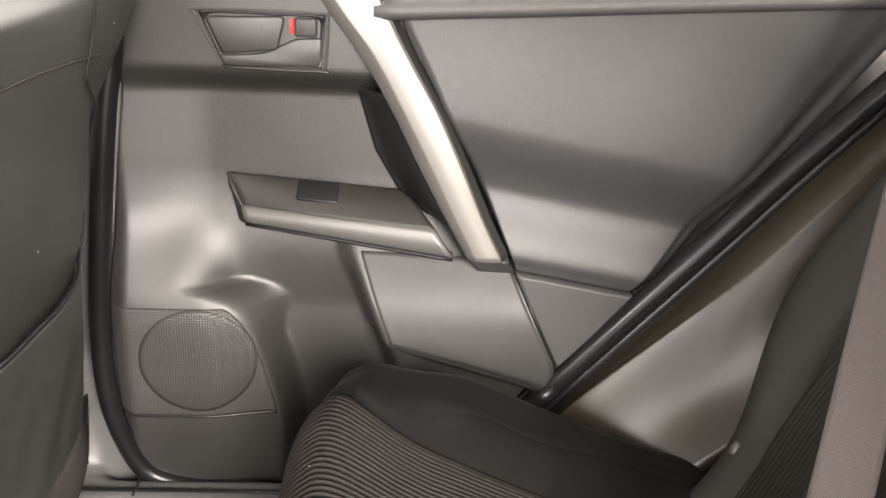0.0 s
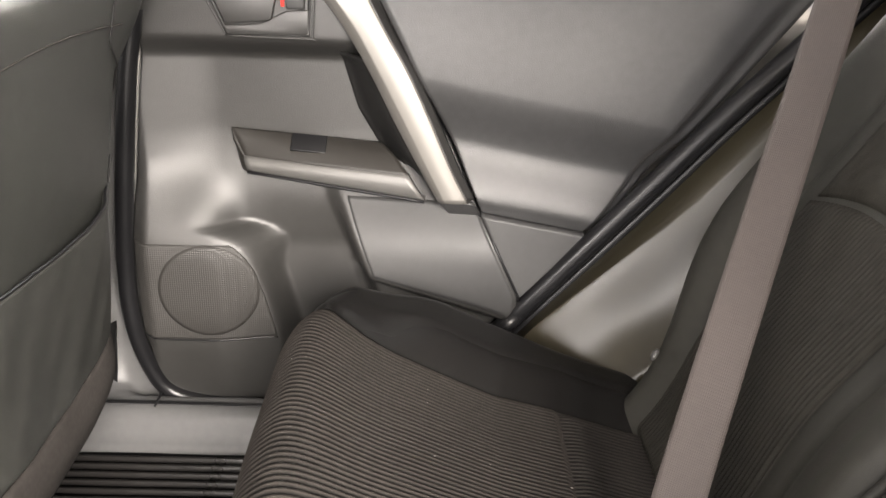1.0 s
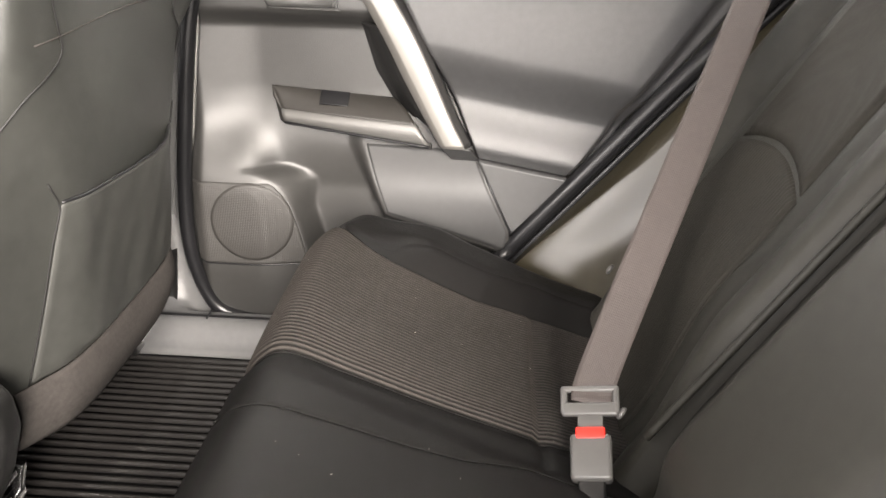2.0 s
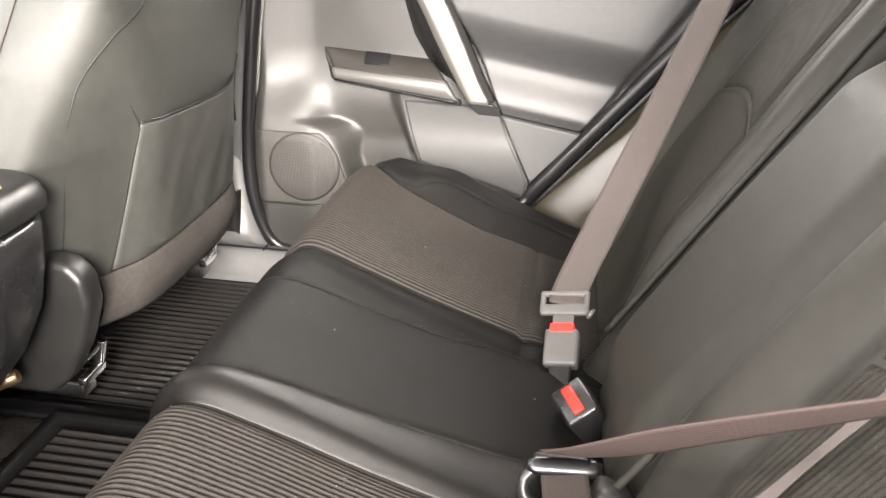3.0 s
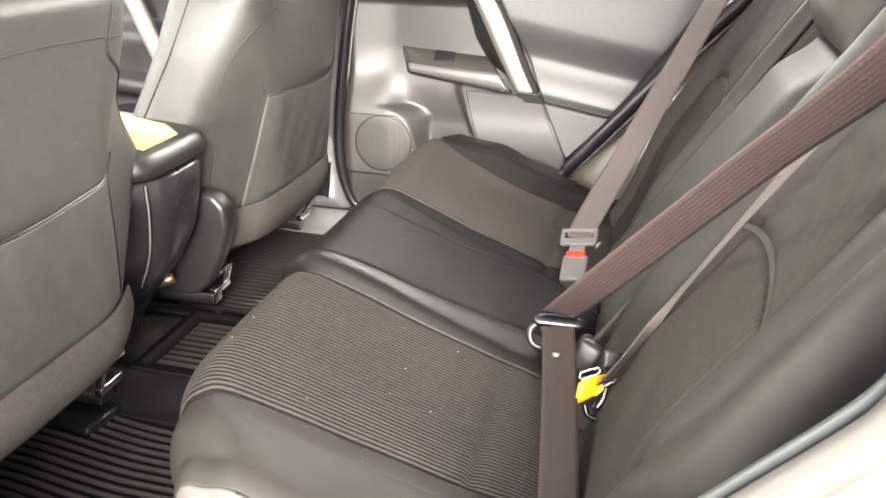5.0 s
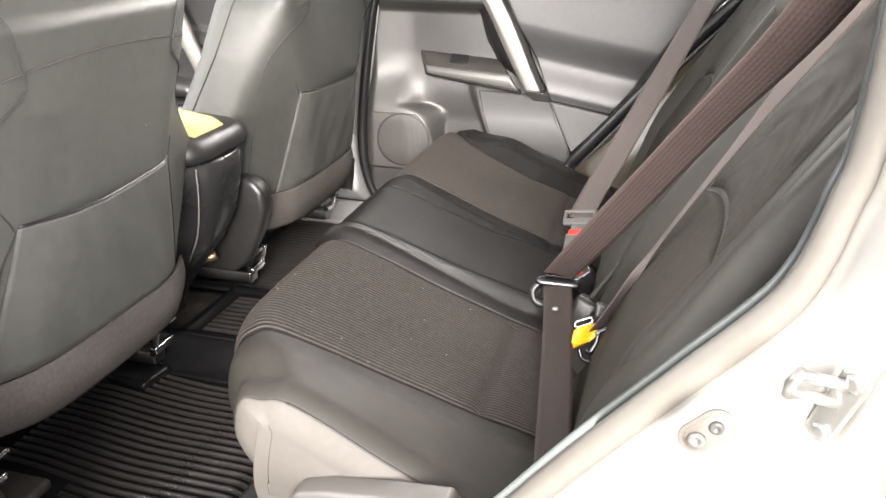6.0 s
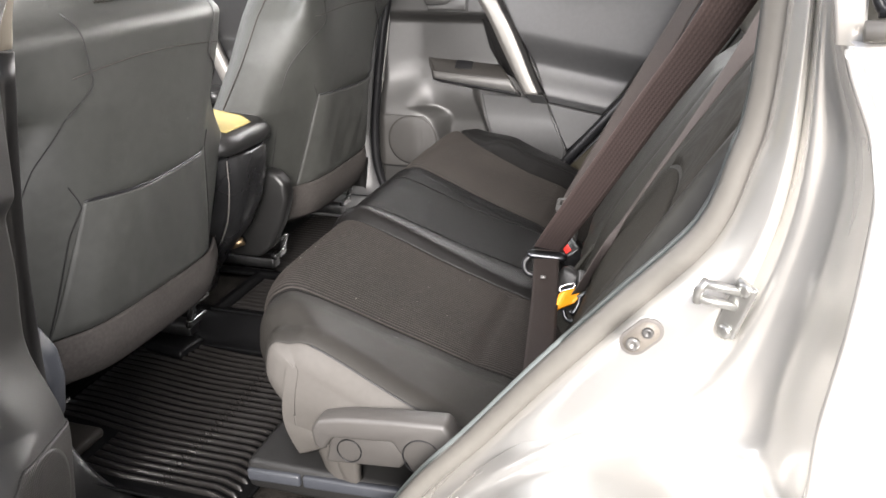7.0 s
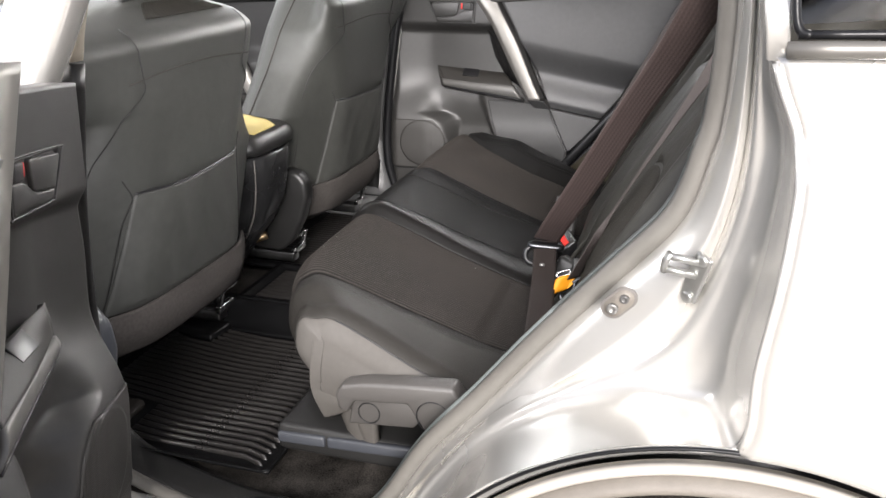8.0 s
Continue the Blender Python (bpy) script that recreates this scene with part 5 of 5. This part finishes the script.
    part("headrest", section_loft([(Vector((-0.41 + dx, yc, z)), Vector((0, w, 0)), Vector((t, 0, 0)), 3) for z, w, t, dx in ((1.262, 0.09, 0.03, 0.0), (1.275, 0.125, 0.05, 0.0), (1.33, 0.138, 0.058, 0.004), (1.40, 0.132, 0.055, 0.008), (1.44, 0.11, 0.04, 0.01), (1.452, 0.07, 0.02, 0.01))], 32), M_FRONTCLOTH, s)
    # seat cushion, side covers, rails
    part("seat_cushion", section_loft([(Vector((x, yc, z)), Vector((0, w, 0)), Vector((0, 0, h)), 3.2) for x, z, w, h in ((-0.42, 0.66, 0.20, 0.06), (-0.44, 0.67, 0.235, 0.085), (-0.65, 0.69, 0.25, 0.085), (-0.88, 0.71, 0.25, 0.08), (-0.95, 0.71, 0.23, 0.06), (-0.97, 0.70, 0.18, 0.03))], 36), M_CLOTH, s)
    for sg in (-1, 1):
        # rounded recliner cover beside the hinge
        cov = [(-0.62, 0.555), (-0.455, 0.555), (-0.425, 0.580), (-0.392, 0.640), (-0.372, 0.700), (-0.375, 0.740), (-0.395, 0.762), (-0.430, 0.768), (-0.50, 0.74), (-0.62, 0.70)]
        m = xz_plane(yc + sg * 0.262 + (0.0 if sg < 0 else 0.042))
        if sg > 0:
            part("recliner_cover", prism_bm(cov, m, 0.042, 0.012, 4), M_BLACK, s, "black plastic recliner cover")
        yr = yc + sg * 0.205
        part("seat_rail", rbox_bm((0.62, 0.034, 0.026), pose(-0.775, yr, 0.505), 0.004), M_DARKSTEEL, s)
        part("rail_cap", rbox_bm((0.014, 0.056, 0.014), pose(-0.458, yr, 0.528), 0.003), M_STEEL, s, "bright steel rail end")
        part("rail_bracket", rbox_bm((0.012, 0.010, 0.060), pose(-0.455, yr - 0.022, 0.545, 0, 15, 0), 0.002), M_STEEL, s)
        part("rail_tab", rbox_bm((0.050, 0.045, 0.008), pose(-0.470, yr + 0.012, 0.565, 0, -10, 0), 0.002), M_STEEL, s)
    return s


FRONT = build_front_seat()
copy_thing(FRONT, mirror @ Matrix.Translation(FRONT.location))
for child in list(FRONT.children):
    if child.name.startswith("recliner_cover"):
        bpy.data.objects.remove(child)      # only the far seat has its inner cover
part("hinge_cover", prism_bm([(-0.52, 0.560), (-0.395, 0.575), (-0.362, 0.620), (-0.350, 0.680), (-0.355, 0.725), (-0.380, 0.755), (-0.430, 0.765), (-0.52, 0.74)], xz_plane(-0.645), 0.040, 0.012, 4), M_BASEEDGE, FRONT, "dark blue-grey plastic hinge cover")


# ---- centre console ----
def build_console():
    c = thing("centre_console", (-0.7, 0, 0.46), "black plastic centre console with a padded lid and round socket", "console")
    sec = ((0.500, -0.535, 0.062, 0.10), (0.545, -0.520, 0.060, 0.10), (0.60, -0.482, 0.064, 0.10), (0.66, -0.436, 0.078, 0.10), (0.72, -0.408, 0.090, 0.10), (0.78, -0.395, 0.096, 0.10), (0.836, -0.390, 0.099, 0.10), (0.842, -0.396, 0.095, 0.10))
    bm = bmesh.new()
    rings = []
    for z, xr, hw, _ in sec:
        ring = []
        for k in range(48):
            t = 2 * math.pi * k / 48
            ct, st = math.cos(t), math.sin(t)
            n = 4.6
            x = 0.30 * math.copysign(abs(ct) ** (2 / 6.0), ct) if ct < 0 else 0.085 * abs(ct) ** (2 / n)
            y = hw * math.copysign(abs(st) ** (2 / n), st)
            over = x / 0.085 - y / hw - 1.30        # the near rear edge is cut to a flat facet
            if ct > 0 and over > 0:
                x, y = x - 0.085 * over / 2, y + hw * over / 2
            ring.append(bm.verts.new((xr - 0.085 + x, -0.02 + y, z)))
        rings.append(ring)
    for ra, rb in zip(rings, rings[1:]):
        for k in range(48):
            bm.faces.new((ra[k], ra[(k + 1) % 48], rb[(k + 1) % 48], rb[k]))
    bm.faces.new(rings[-1])
    part("console_body", bm, M_GLOSS, c, "black console body tapering to the floor")
    bm = bmesh.new()
    rings = []
    for z, xr, hw in ((0.849, -0.388, 0.099), (0.853, -0.383, 0.103), (0.866, -0.382, 0.104), (0.881, -0.387, 0.100), (0.890, -0.398, 0.091), (0.893, -0.425, 0.070)):
        ring = []
        for k in range(48):
            t = 2 * math.pi * k / 48
            ct, st = math.cos(t), math.sin(t)
            x = 0.26 * math.copysign(abs(ct) ** (2 / 6.0), ct) if ct < 0 else 0.075 * abs(ct) ** (2 / 4.8)
            ring.append(bm.verts.new((xr - 0.075 + x, -0.02 + hw * math.copysign(abs(st) ** (2 / 4.8), st), z + 0.02 * sm(-0.38, -0.6, xr - 0.075 + x))))
        rings.append(ring)
    for ra, rb in zip(rings, rings[1:]):
        for k in range(48):
            bm.faces.new((ra[k], ra[(k + 1) % 48], rb[(k + 1) % 48], rb[k]))
    bm.faces.new(rings[-1])
    bm.faces.new(rings[0][::-1])
    part("lid", bm, M_BLACK, c, "black padded console lid")
    # pale strip painted in as the highlight along the console's near rear edge
    part("edge_highlight", tube_bm(spline(((-0.408, -0.085, 0.835), (-0.412, -0.082, 0.77), (-0.43, -0.072, 0.70), (-0.462, -0.060, 0.64)), 24), 0.0016, 6), M_TRIMGREY, c)
    soc = part("power_socket", section_loft([(Vector((-0.470, 0.044, 0.610)) + Vector((0.030, 0.018, 0.010)) * t, Vector((-0.0065, 0.0115, 0)) * r, Vector((-0.003, -0.002, 0.0125)) * r, 2) for t, r in ((-0.8, 0.75), (0.02, 0.75), (0.06, 0.62), (-0.05, 0.5), (-0.05, 0.1))], 20), M_BRASS, c, "round brass-rimmed socket")
    part("front_console", rbox_bm((0.62, 0.20, 0.22), pose(-1.0, -0.02, 0.62, 0, 6, 0), 0.04), M_BLACK, c)
    part("gear_lever", section_loft([(Vector((-1.08 + 0.03 * k, -0.02, 0.73 + 0.04 * k)), Vector((0.02 + 0.004 * k, 0, 0)), Vector((0, 0.02 + 0.004 * k, 0)), 2.5) for k in range(4)], 16), M_BLACK, c)


build_console()


def build_sun_patch():
    # thin yellow sheet added in place of a patch of sunlight on the lid
    def f(u, v):
        x, y = lerp(-0.60, -0.402, u), lerp(-0.088, 0.040, v)
        if u > 0.8:
            y = lerp(-0.085, 0.040 - 0.03 * (u - 0.8) / 0.2, v)
        return (x, y, 0.8955 + 0.02 * sm(-0.38, -0.6, x) - 0.002 * sm(-0.43, -0.40, x) + 0.0008 * noise.noise(Vector((x * 20, y * 20, 0))))
    tagged(part("lid_sun_patch", solid_grid(f, 24, 16, Vector((0, 0, -0.002))), M_SUNPATCH), "yellow sheet standing in for sunlight on the console lid", "cloth")


build_sun_patch()


# ---- straps, buckles and tags ----
def buckle(name, centre, along, across, label, body_mat, button=(0.90, 0.014, 1.36), size=(0.036, 0.052, 0.017)):
    """A buckle body lying along a direction, with its red push button at the upper end."""
    y = Vector(along).normalized()
    x = (Vector(across) - Vector(across).dot(y) * y).normalized()
    z = x.cross(y)
    m = Matrix(((x.x, y.x, z.x, centre[0]), (x.y, y.y, z.y, centre[1]), (x.z, y.z, z.z, centre[2]), (0, 0, 0, 1)))
    b = thing(name, centre, label, "buckle", "seat belt buckles")
    w, h, t = size
    part("housing", rbox_bm((w * 1.25, h, t * 1.3), m, 0.005), body_mat, b)
    if button:
        part("button", rbox_bm((w * button[0], button[1], t * button[2]), m @ pose(0, h / 2, 0), 0.002), M_RED, b, "red release button")
    part("stalk", rbox_bm((w * 0.8, 0.06, t * 0.6), m @ pose(0, -h / 2 - 0.025, 0), 0.003), M_BLACK, b)
    return b, m


def tongue(b, m, offset, mat, width=0.066):
    """The slotted tongue that the strap runs through."""
    frame_bm = bmesh.new()
    o = Vector(offset)
    for p, sz in (((0, 0.015, 0), (width, 0.008, 0.007)), ((0, -0.009, 0), (width * 0.96, 0.016, 0.008)), ((-width / 2 + 0.004, 0.002, 0), (0.008, 0.032, 0.007)), ((width / 2 - 0.004, 0.002, 0), (0.008, 0.032, 0.007))):
        rbox_bm(sz, m @ Matrix.Translation(o + Vector(p)), 0.0034, 3, frame_bm)
    part("tongue", frame_bm, mat, b, "slotted belt tongue")
    part("blade", rbox_bm((0.028, 0.020, 0.003), m @ Matrix.Translation(o + Vector((0, -0.026, 0))), 0.001), M_BUCKLE, b)


X = Vector((1, 0, 0))
# far belt: fastened in its buckle, runs up to the far pillar
fb, fm = buckle("seat_belt_buckle", (0.238, 0.160, 0.666), (0.0, 0.82, 0.57), (0.97, -0.22, 0.1), "grey seat belt buckle, fastened, between the rear cushions", M_BUCKLE)
far_belt = thing("seat_belt", (0.236, 0.226, 0.712), "brown-grey seat belt, fastened across the passenger-side seat", "seat belt", "seat belts")
tongue(far_belt, fm, (0, 0.064, 0.004), M_BUCKLE)
part("shoulder_strap", ribbon_bm(((0.239, 0.206, 0.706), (0.250, 0.240, 0.735), (0.336, 0.385, 0.900), (0.420, 0.520, 1.065), (0.492, 0.630, 1.205), (0.575, 0.690, 1.40)), [X * 1 + Vector((0, -0.25, 0.0))] * 3 + [X + Vector((0, -0.6, 0.0))] * 3, 0.047, n=60), M_BELT2, far_belt)
# middle buckle: black, empty
buckle("seat_belt_buckle", (0.270, 0.042, 0.654), (-0.46, -0.36, 0.75), (0.38, -0.92, -0.05), "black seat belt buckle with a red button, unfastened", M_GLOSS, (0.92, 0.006, 0.42), (0.044, 0.064, 0.032))
# near belt: its tongue lies at the end of a buckle, the strap folds over it
nb, nm = buckle("seat_belt_buckle", (0.240, -0.100, 0.690), (0.02, -0.70, 0.62), (0.97, 0.2, -0.1), "black seat belt buckle holding the plum-brown belt", M_BLACK, None)
near_belt = thing("seat_belt", (0.246, -0.148, 0.742), "plum-brown woven seat belt running up to the pillar", "seat belt", "seat belts")
bar = [(Vector((lerp(0.214, 0.282, k / 9), lerp(-0.1625, -0.1500, k / 9), lerp(0.7370, 0.7315, k / 9))), 1.0 if 0 < k < 9 else 0.55) for k in range(10)]
part("tongue", section_loft([(p, Vector((0, 0.0075, 0.004)) * r, Vector((0, -0.003, 0.0055)) * r, 2.6) for p, r in bar], 16), M_GUNMETAL, near_belt, "dark steel belt tongue")
part("tongue_grip", tube_bm(spline(((0.222, -0.160, 0.735), (0.211, -0.168, 0.722), (0.216, -0.175, 0.708), (0.231, -0.174, 0.703), (0.242, -0.165, 0.708)), 20), 0.0055, 10), M_RUBBER, near_belt, "rounded black plastic grip")
part("cover", rbox_bm((0.040, 0.052, 0.050), pose(0.288, -0.158, 0.690, -20, 20, -12), 0.010, 4), M_BLACK, nb, "black plastic buckle cover")
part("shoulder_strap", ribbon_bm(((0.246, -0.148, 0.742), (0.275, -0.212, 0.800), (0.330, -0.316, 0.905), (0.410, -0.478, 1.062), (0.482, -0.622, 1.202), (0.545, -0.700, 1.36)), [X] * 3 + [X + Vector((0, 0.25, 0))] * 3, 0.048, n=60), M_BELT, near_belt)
part("lap_strap", ribbon_bm(((0.246, -0.146, 0.741), (0.248, -0.165, 0.730), (0.262, -0.25, 0.705), (0.282, -0.40, 0.684), (0.297, -0.52, 0.664), (0.305, -0.58, 0.645)), [X] * 6, 0.043, n=50), M_LAPSHADE, near_belt, "smooth lap strap over the ribbed seat, shade put into its colour")
part("stop_button", section_loft([(Vector((0.252, -0.214, 0.7175)) + Vector((0, 0.28, 0.96)) * k, Vector((0.005, 0, 0)) * r, Vector((0, 0.005, -0.0015)) * r, 2) for k, r in ((-0.001, 1.0), (0.003, 1.0), (0.004, 0.6))], 14), M_PALE, near_belt, "small pale stop button")
# child-seat strap on the seat back, edge on
tagged(part("tether_strap", ribbon_bm(((0.318, -0.268, 0.722), (0.350, -0.300, 0.800), (0.398, -0.315, 0.900), (0.484, -0.338, 1.060), (0.560, -0.358, 1.200)), [Vector((0.75, 0.35, 0.5)), Vector((0.75, 0.2, 0.6)), Vector((0.5, -0.8, 0.4)), Vector((0.75, -0.45, -0.3)), Vector((0.9, -0.08, -0.44))], (0.026, 0.015, 0.007, 0.014, 0.036), n=50), M_BELT2), "pale grey folded strap lying against the seat back", "strap")


def build_tag():
    t = thing("hook_and_tag", (0.31, -0.25, 0.69), "steel strap hook with a yellow label at the seat crease", "strap hook")

    def cloth(u, v):
        a = Vector((0.288, -0.262, 0.712)).lerp(Vector((0.319, -0.250, 0.724)), u)
        b = Vector((0.290, -0.275, 0.688)).lerp(Vector((0.317, -0.260, 0.706)), u)
        return a.lerp(b, v) + Vector((-0.002, -0.004, 0.003)) * (1 + math.sin(4 * u + 2 * v))
    part("label", solid_grid(cloth, 10, 8, Vector((0.0006, 0, -0.0006))), M_YELLOW, t, "yellow cloth label")
    part("slide", tube_bm(spline(((0.287, -0.257, 0.724), (0.298, -0.253, 0.728), (0.308, -0.250, 0.730), (0.309, -0.252, 0.724), (0.298, -0.256, 0.720), (0.288, -0.260, 0.718), (0.287, -0.257, 0.724)), 40), 0.0017, 8), M_STEEL, t, "bright steel slide")
    part("bar", tube_bm(((0.289, -0.262, 0.715), (0.302, -0.258, 0.718), (0.314, -0.253, 0.721)), 0.0024, 8), M_STEEL, t)
    part("hook", tube_bm(spline(((0.316, -0.258, 0.709), (0.325, -0.254, 0.715), (0.338, -0.250, 0.717), (0.345, -0.245, 0.724), (0.342, -0.241, 0.733)), 24), 0.0036, 8), M_GUNMETAL, t)
    part("link", tube_bm(spline(((0.320, -0.255, 0.714), (0.318, -0.263, 0.697), (0.311, -0.270, 0.686), (0.306, -0.270, 0.690)), 20), 0.0034, 8), M_GUNMETAL, t)
    part("link", tube_bm(spline(((0.296, -0.270, 0.690), (0.300, -0.275, 0.680), (0.307, -0.276, 0.675), (0.314, -0.275, 0.674)), 20), 0.0036, 8), M_GUNMETAL, t)
    part("catch", rbox_bm((0.016, 0.020, 0.012), pose(0.318, -0.278, 0.668, 20, 30, 0), 0.003), M_BLACK, t)
    part("red_mark", rbox_bm((0.006, 0.007, 0.004), pose(0.322, -0.285, 0.668, 20, 30, 0), 0.001), M_RED, t, "small red mark")
    part("clasp", solid_grid(lambda u, v: Vector((lerp(0.312, 0.331, u), lerp(-0.249, -0.246, u) + 0.009 * v, lerp(0.729, 0.725, u) + 0.021 * v)), 4, 4, Vector((0.003, 0.002, 0))), M_BLACK, t, "folded dark strap end")


build_tag()
for p in ((0.288, 0.478, 0.744), (0.272, 0.20, 0.700)):
    b = part("snap_button", section_loft([(Vector(p) + Vector((-0.85, -0.2, 0.5)) * k, Vector((0.3, 0.9, 0.2)) * r, Vector((0.5, -0.1, 0.85)) * r, 2) for k, r in ((-0.002, 0.007), (0.002, 0.007), (0.004, 0.004))], 14), M_BUCKLE)
    tagged(b, "small pale snap button on the seat trim", "button", "snap buttons")


# ---- specks of lint on the cloth ----
def build_lint():
    rnd = random.Random(7)
    bm = bmesh.new()
    spots = []
    for _ in range(60):
        s, y = rnd.uniform(0.33, 0.90), rnd.choice((rnd.uniform(-0.49, -0.16), rnd.uniform(-0.10, 0.12), rnd.uniform(-0.49, -0.16), rnd.uniform(0.18, 0.50)))
        spots.append((cush_point(s, y, 0.0020), Vector((0.35, 0, 0.94))))
    for _ in range(14):
        z, dy = rnd.uniform(0.72, 1.12), rnd.uniform(-0.17, 0.17)
        for yc in (-0.385, 0.385):
            if rnd.random() < 0.6:
                spots.append((seat_back(z, angle_at(z, dy, yc), yc, 0.014), Vector((1, 0, 0))))
    for p, nrm in spots:
        r = rnd.uniform(0.0003, 0.0006)
        t = nrm.cross(Vector((rnd.uniform(-1, 1), rnd.uniform(-1, 1), rnd.uniform(-1, 1)))).normalized()
        b = nrm.cross(t)
        L = r * rnd.choice((1, 1, 1.5, 3))
        low = [bm.verts.new(p + t * L * a + b * r * c) for a, c in ((-1, -0.6), (0.2, -1), (1, 0.4), (-0.3, 1))]
        top = bm.verts.new(p + nrm * r)
        for k in range(4):
            bm.faces.new((low[k], low[(k + 1) % 4], top))
        bm.faces.new(low[::-1])
    tagged(part("lint", bm, M_LINT, smooth=False), "tiny pale specks of lint on the seat cloth", "lint", kind="stuff")


build_lint()


# ---- ribbed rubber floor mats ----
PITCH = 0.0170


def build_mat(name, y0, y1, x0, x1, z, label, pad=False, bend=0.0):
    m = thing(name, ((x0 + x1) / 2, (y0 + y1) / 2, z), label, "floor mat", "floor mats")

    def base(u, v):
        x, y = lerp(x0, x1, u), lerp(y0, y1, v)
        e = min(min(u, 1 - u) * (x1 - x0), min(v, 1 - v) * (y1 - y0))
        return (x, y, z + 0.012 * sm(0.018, 0.0, e) + 0.0015 * noise.noise(Vector((x * 9, y * 9, 0))))
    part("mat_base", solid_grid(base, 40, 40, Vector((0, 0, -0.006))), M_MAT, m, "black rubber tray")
    n = int((y1 - y0 - 0.05) / PITCH)
    shapes = {}

    def ridge(xa, xb):
        if (xa, xb) in shapes:
            return shapes[(xa, xb)]
        bm = bmesh.new()
        prof = ((-0.0040, -0.001), (-0.0018, 0.0064), (0.0, 0.0074), (0.0018, 0.0064), (0.0040, -0.001))
        xs = [xa] + [lerp(xa + 0.008, xb - 0.045, k / 12) for k in range(13)] + [lerp(xb - 0.036, xb - 0.006, k / 3) for k in range(4)] + [xb]
        rows = [[bm.verts.new((x, y - 0.011 * sm(xb - 0.045, xb, x) + bend * sm(-0.33, -0.56, x), h if 0 < i < len(xs) - 1 else -0.001)) for y, h in prof] for i, x in enumerate(xs)]
        for a, b in zip(rows, rows[1:]):
            for k in range(4):
                bm.faces.new((a[k], a[k + 1], b[k + 1], b[k]))
        bmesh.ops.recalc_face_normals(bm, faces=bm.faces)
        me = bpy.data.meshes.new("ridge")
        bm.to_mesh(me)
        bm.free()
        me.materials.append(M_RIDGELIT)
        for p in me.polygons:
            p.use_smooth = True
        shapes[(xa, xb)] = me
        return me
    for k in range(n):
        y = y0 + 0.03 + (k + 0.5) * PITCH
        xa = -0.425 if pad and y < -0.50 else x0 + 0.025
        r = new("ridge", ridge(xa, x1 - 0.025))
        r.parent = m
        r.matrix_parent_inverse = Matrix.Translation(-m.location)
        r.location = (0, y, z)
    if pad:
        part("corner_pad", rbox_bm((0.145, 0.110, 0.020), pose(-0.512, -0.556, z + 0.008), 0.009, 3), M_HEEL, m, "smooth raised heel pad")
    return m


MAT = build_mat("floor_mat", -0.628, -0.165, -0.60, -0.115, 0.463, "black ribbed rubber floor mat before the rear seat", True, 0.022)
part("rail_pad", rbox_bm((0.10, 0.075, 0.022), pose(-0.505, -0.200, 0.471, 0, 0, -8), 0.010, 3), M_MAT, MAT, "smooth raised pad before the seat rail")
build_mat("floor_mat", 0.130, 0.640, -0.60, -0.10, 0.463, "black ribbed rubber floor mat before the passenger-side rear seat")
HUMP = build_mat("floor_mat", -0.110, 0.100, -0.47, -0.115, 0.505, "black ribbed rubber mat over the tunnel hump")
for side in (-1, 1):
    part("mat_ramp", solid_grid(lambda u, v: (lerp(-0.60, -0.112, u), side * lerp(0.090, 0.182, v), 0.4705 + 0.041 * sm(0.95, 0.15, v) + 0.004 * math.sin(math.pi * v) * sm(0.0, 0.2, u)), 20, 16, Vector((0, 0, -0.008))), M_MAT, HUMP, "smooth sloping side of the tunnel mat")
